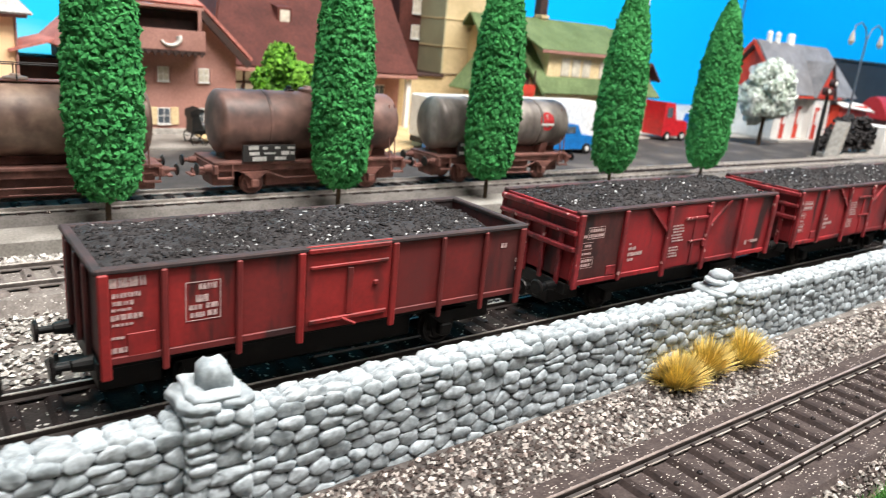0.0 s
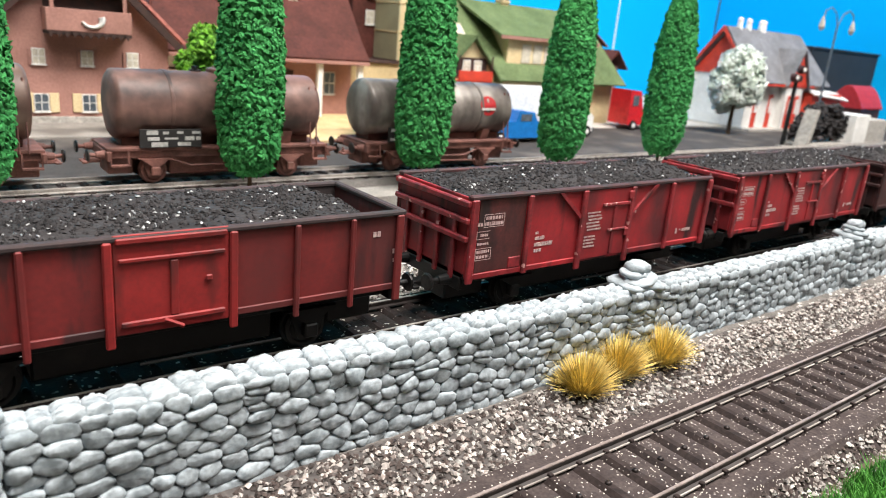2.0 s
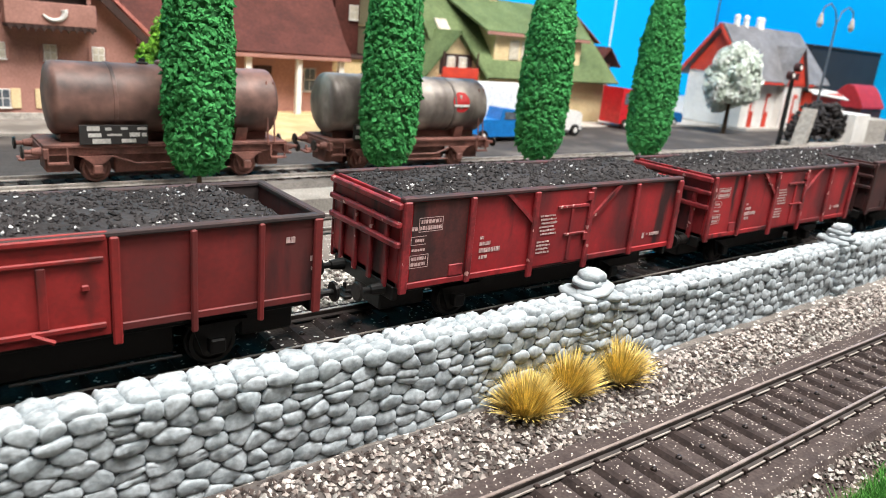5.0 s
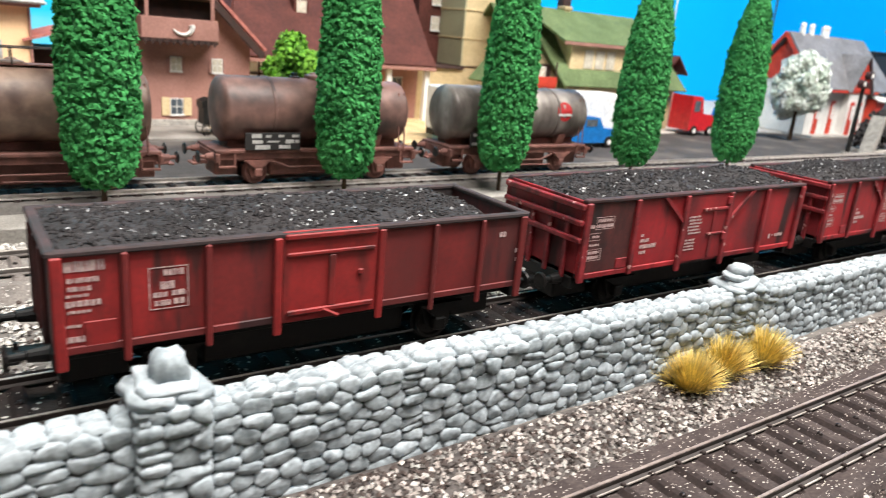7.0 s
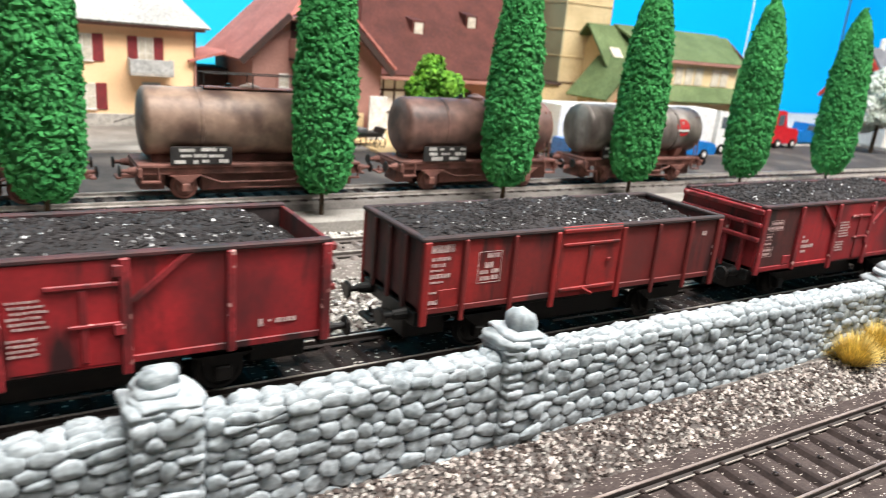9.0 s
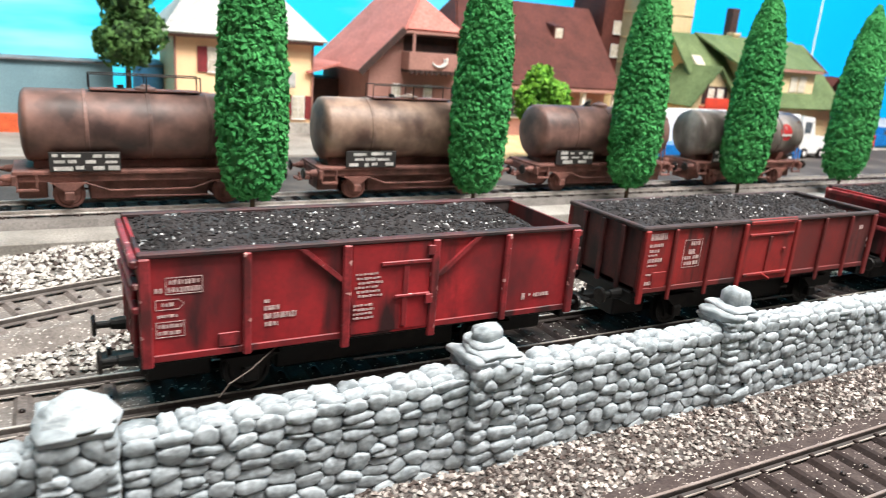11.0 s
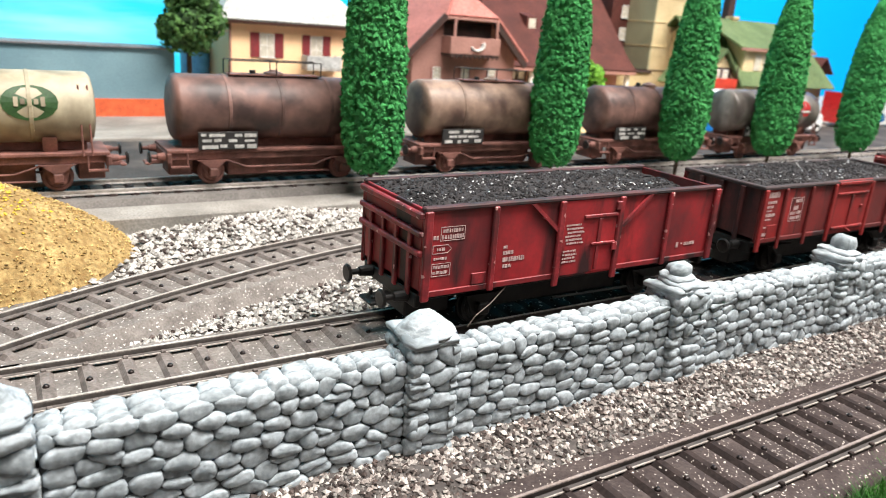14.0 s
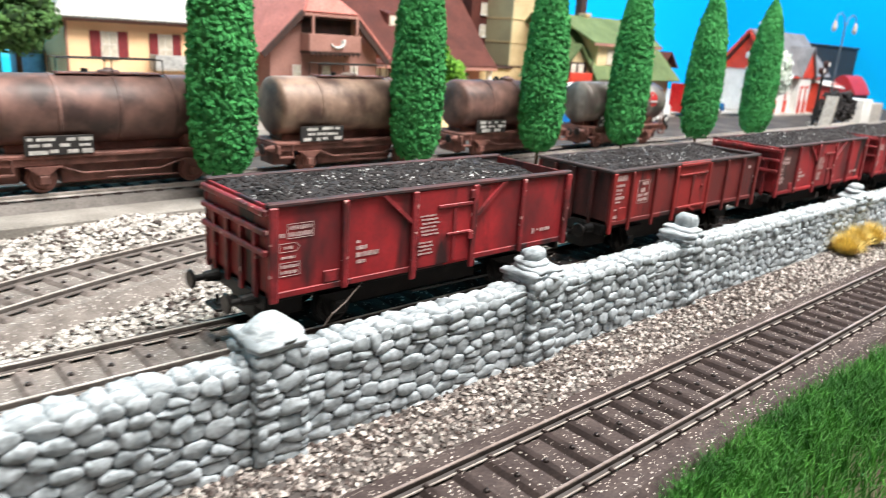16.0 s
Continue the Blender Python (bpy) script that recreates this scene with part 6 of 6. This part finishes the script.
dr = thing("storage_drum", -50, 588, 11, 0, "upright blue and grey storage drum beside the yellow house", "drum")
part("shell", Geo().rev((0, 0, 0), (0, 0, 1), [(0, 11), (44, 11), (47, 8), (48, 2)], 24), "drum_blue", dr, smooth=False)
part("cap_ring", Geo().rev((0, 0, 42), (0, 0, 1), [(0, 11.3), (1.5, 11.3)], 24), "metal_grey", dr)

bx = thing("black_shed", 1150, 500, 10, 0, "large plain black shed with a flat roof", "shed")
part("wall", Geo().box(-105, 105, 0, 60, 0, 98), "shed_black", bx)
part("roof", Geo().box(-107, 107, -2, 62, 98, 101, .4), "shed_black", bx)

rs = thing("dark_red_shed", 1040, 410, 10, 0, "small dark red shed with a rounded roof", "shed")
part("wall", Geo().box(-18, 40, 0, 40, 0, 30), "wagon_dark", rs)
part("roof", Geo().prism([(-2, 28)] + [(-2 + 44 * k / 10, 30 + 26 * math.sin(math.pi * k / 10)) for k in range(11)] + [(42, 28)], "x", -20, 42), "badge_red", rs)

bk = thing("coal_bunker", 800, 340, 9.5, 0, "pale concrete coal bunker filled with black coal", "coal bunker")
part("side_wall", Geo().prism([(-78, 0), (-71, 0), (-63, 36), (-68, 36)], "y", -14, -2), "stone_plinth", bk)
part("side_wall", Geo().box(14, 44, -16, 10, 0, 32, .6), "white_wall", bk)
part("end_wall", Geo().box(46, 110, -8, 16, 0, 26, .6), "stone_plinth", bk)
part("base", Geo().box(-66, 16, -10, 16, -1, 3, .3), "stone_plinth", bk)
cg = Geo()
q = random.Random(55)
for _ in range(900):
    xx = q.uniform(-62, 14)
    k = 1 - ((xx + 20) / 44) ** 2
    yy = q.uniform(-9, 14)
    scatter(cg, xx, yy, q.random() ** .5 * (8 + 30 * max(0, k)) + 3, q.uniform(2.2, 4.0), q)
part("coal", cg, "coal", bk, "black coal heap", tidy=False)

sg = thing("signal_mast", 688, 331, 10, 0, "dark lattice railway signal with lamp heads", "signal")
part("mast", Geo().rod((-2.2, 0, 0), (-1.2, 0, 66), 1.1, 6).rod((2.2, 0, 0), (1.2, 0, 66), 1.1, 6), "black", sg)
lg = Geo()
for k in range(9):
    lg.rod((-2.1, 0, 4 + k * 6), (2.1, 0, 7 + k * 6), .5, 5).rod((2.1, 0, 4 + k * 6), (-2.1, 0, 7 + k * 6), .5, 5)
part("lattice", lg, "black", sg)
part("head", Geo().box(-7.5, 7.5, -2, 2, 60, 66, .4).rod((-5, -3, 64), (-5, 2, 64), 3.4, 12).rod((5, -3, 71), (5, 2, 71), 3.8, 12), "wagon_dark", sg)
part("lens", Geo().rod((-5, -3.6, 64), (-5, -3, 64), 1.9, 10).rod((5, -3.6, 71), (5, -3, 71), 1.9, 10), "white_trim", sg)
part("base", Geo().box(-4, 4, -4, 4, -1, 3, .4), "concrete", sg)

lp = thing("street_lamp", 813, 365, 10.4, 0, "tall grey street lamp with two hanging heads", "street lamp", size=(1.25, 1, 1.2))
part("pole", Geo().rod((0, 0, 0), (0, 0, 98), 1.3, 10, .8).rod((0, 0, 0), (0, 0, 10), 2.2, 10, 1.6), "metal_grey", lp)
for s in (-1, 1):
    arm = Geo()
    pts = [(0, 0, 96), (6 * s, 0, 106), (15 * s, 0, 110), (24 * s, 0, 107), (26 * s, 0, 101)]
    for a, b in zip(pts, pts[1:]):
        arm.rod(a, b, .6, 6)
    part("arm", arm, "metal_grey", lp)
    part("lamp_head", Geo().rev((26 * s, 0, 102), (0, 0, -1), [(0, .9), (3, 2.0), (8, 3.0), (11, 1.4)], 12), "stone_plinth", lp)

an = thing("antenna_pole", 873, 700, 11, 0, "thin white pole standing before the sky board", "pole")
part("rod", Geo().rod((0, 0, 0), (0, 0, 260), 1.2, 6, .9), "white_trim", an)


def wheel_on(parent, x, y, r, name="wheel"):
    wh = part(name, Geo().rev((x, y, r), (0, -1, 0), [(0, r), (2.4, r), (2.6, r * .8)], 16), "black", parent)
    part("hub", Geo().rev((x, y - 2.5, r), (0, -1, 0), [(0, r * .5), (.4, r * .42)], 12), "white_trim", wh)


M_["truck_white"] = material("white_truck_paint", rgb(236, 236, 234), rgb(222, 222, 220), rough=.35, bump=0)
M_["car_blue"] = material("bright_blue_car_paint", rgb(24, 120, 196), rgb(20, 104, 176), rough=.3, bump=0)
M_["truck_red"] = material("bright_red_truck_paint", rgb(204, 34, 44), rgb(180, 30, 40), rough=.3, bump=0)


def box_truck(x, y, paint, label, cab_left=False, cargo=96, turn=0, cab_paint=None):
    t = thing("truck", x, y, 10.5, turn, label, "truck")
    if cargo:
        part("cargo_box", Geo().box(-cargo, -2, -13, 13, 9, 39, .8), paint, t)
        part("chassis", Geo().box(-cargo, 2, -11, 11, 5, 9, .3), "black", t)
        for xx in (-cargo + 10, -cargo + 24, -16):
            wheel_on(t, xx, -10, 4.6)
    cab = part("cab", Geo().prism([(4, 5), (44, 5), (44, 17), (40, 20), (24, 21), (19, 37), (4, 38)], "y", -12, 12), cab_paint or paint, t)
    part("windscreen", Geo().slab((20.3, -10.5, 35), (24.8, -10.5, 22.4), (24.8, 10.5, 22.4), (20.3, 10.5, 35), .5), "pane", cab)
    part("side_window", Geo().box(8, 17, -12.4, -12, 23, 33, .1), "pane", cab)
    part("bumper", Geo().box(43.5, 46, -12, 12, 4, 8, .4), "metal_grey", cab)
    for xx in (12, 36):
        wheel_on(t, xx, -11, 4.8)
    return t


box_truck(468, 420, "truck_white", "long white box truck parked on the road", cargo=176)
box_truck(592, 450, "truck_red", "bright red long-nosed truck cab", cargo=0)


def blue_pickup(x, y, label, s=1.0, turn=0):
    t = thing("car", x, y, 10.5, turn, label, "car")
    part("body", Geo().prism([(-46 * s, 4), (46 * s, 4), (47 * s, 11), (40 * s, 14), (20 * s, 15), (13 * s, 23), (-6 * s, 24), (-9 * s, 16), (-46 * s, 16)], "y", -10 * s, 10 * s), "car_blue", t)
    part("side_window", Geo().box(-4 * s, 10 * s, -10.4 * s, -10 * s, 16.4, 21.6, .1), "pane", t)
    for xx in (-28 * s, 28 * s):
        wheel_on(t, xx, -8.4 * s, 4.4)
    return t


blue_pickup(331, 394, "bright blue pickup parked beside the white truck")
blue_pickup(410, 395, "bright blue low car parked beside the white truck", .8)
blue_pickup(680, 462, "bright blue car behind the red truck", .8)

ca = thing("carriage", 152, 448, 10.6, 0, "small black open carriage with spoked wheels", "carriage")
part("body", Geo().prism([(-13, 8), (13, 8), (16, 14), (13, 14), (11, 11), (-6, 11), (-9, 20), (-13, 20)], "y", -6, 6), "black", ca)
part("seat", Geo().box(-8, 2, -5, 5, 11, 14, .4), "metal_grey", ca)
part("hood", Geo().prism([(-14, 18), (-14, 22), (-9, 24), (-4, 22), (-9, 20)], "y", -6, 6), "black", ca)
for xx, r in ((-9, 5.4), (11, 4.4)):
    for yy in (-7, 7):
        wg = Geo()
        n = 14
        for k in range(n):
            a, b = math.tau * k / n, math.tau * (k + 1) / n
            wg.rod((xx + r * math.cos(a), yy, r + r * math.sin(a)), (xx + r * math.cos(b), yy, r + r * math.sin(b)), .4, 5)
        for k in range(6):
            a = math.tau * k / 6
            wg.rod((xx, yy, r), (xx + r * math.cos(a), yy, r + r * math.sin(a)), .25, 5)
        part("wheel", wg, "black", ca)
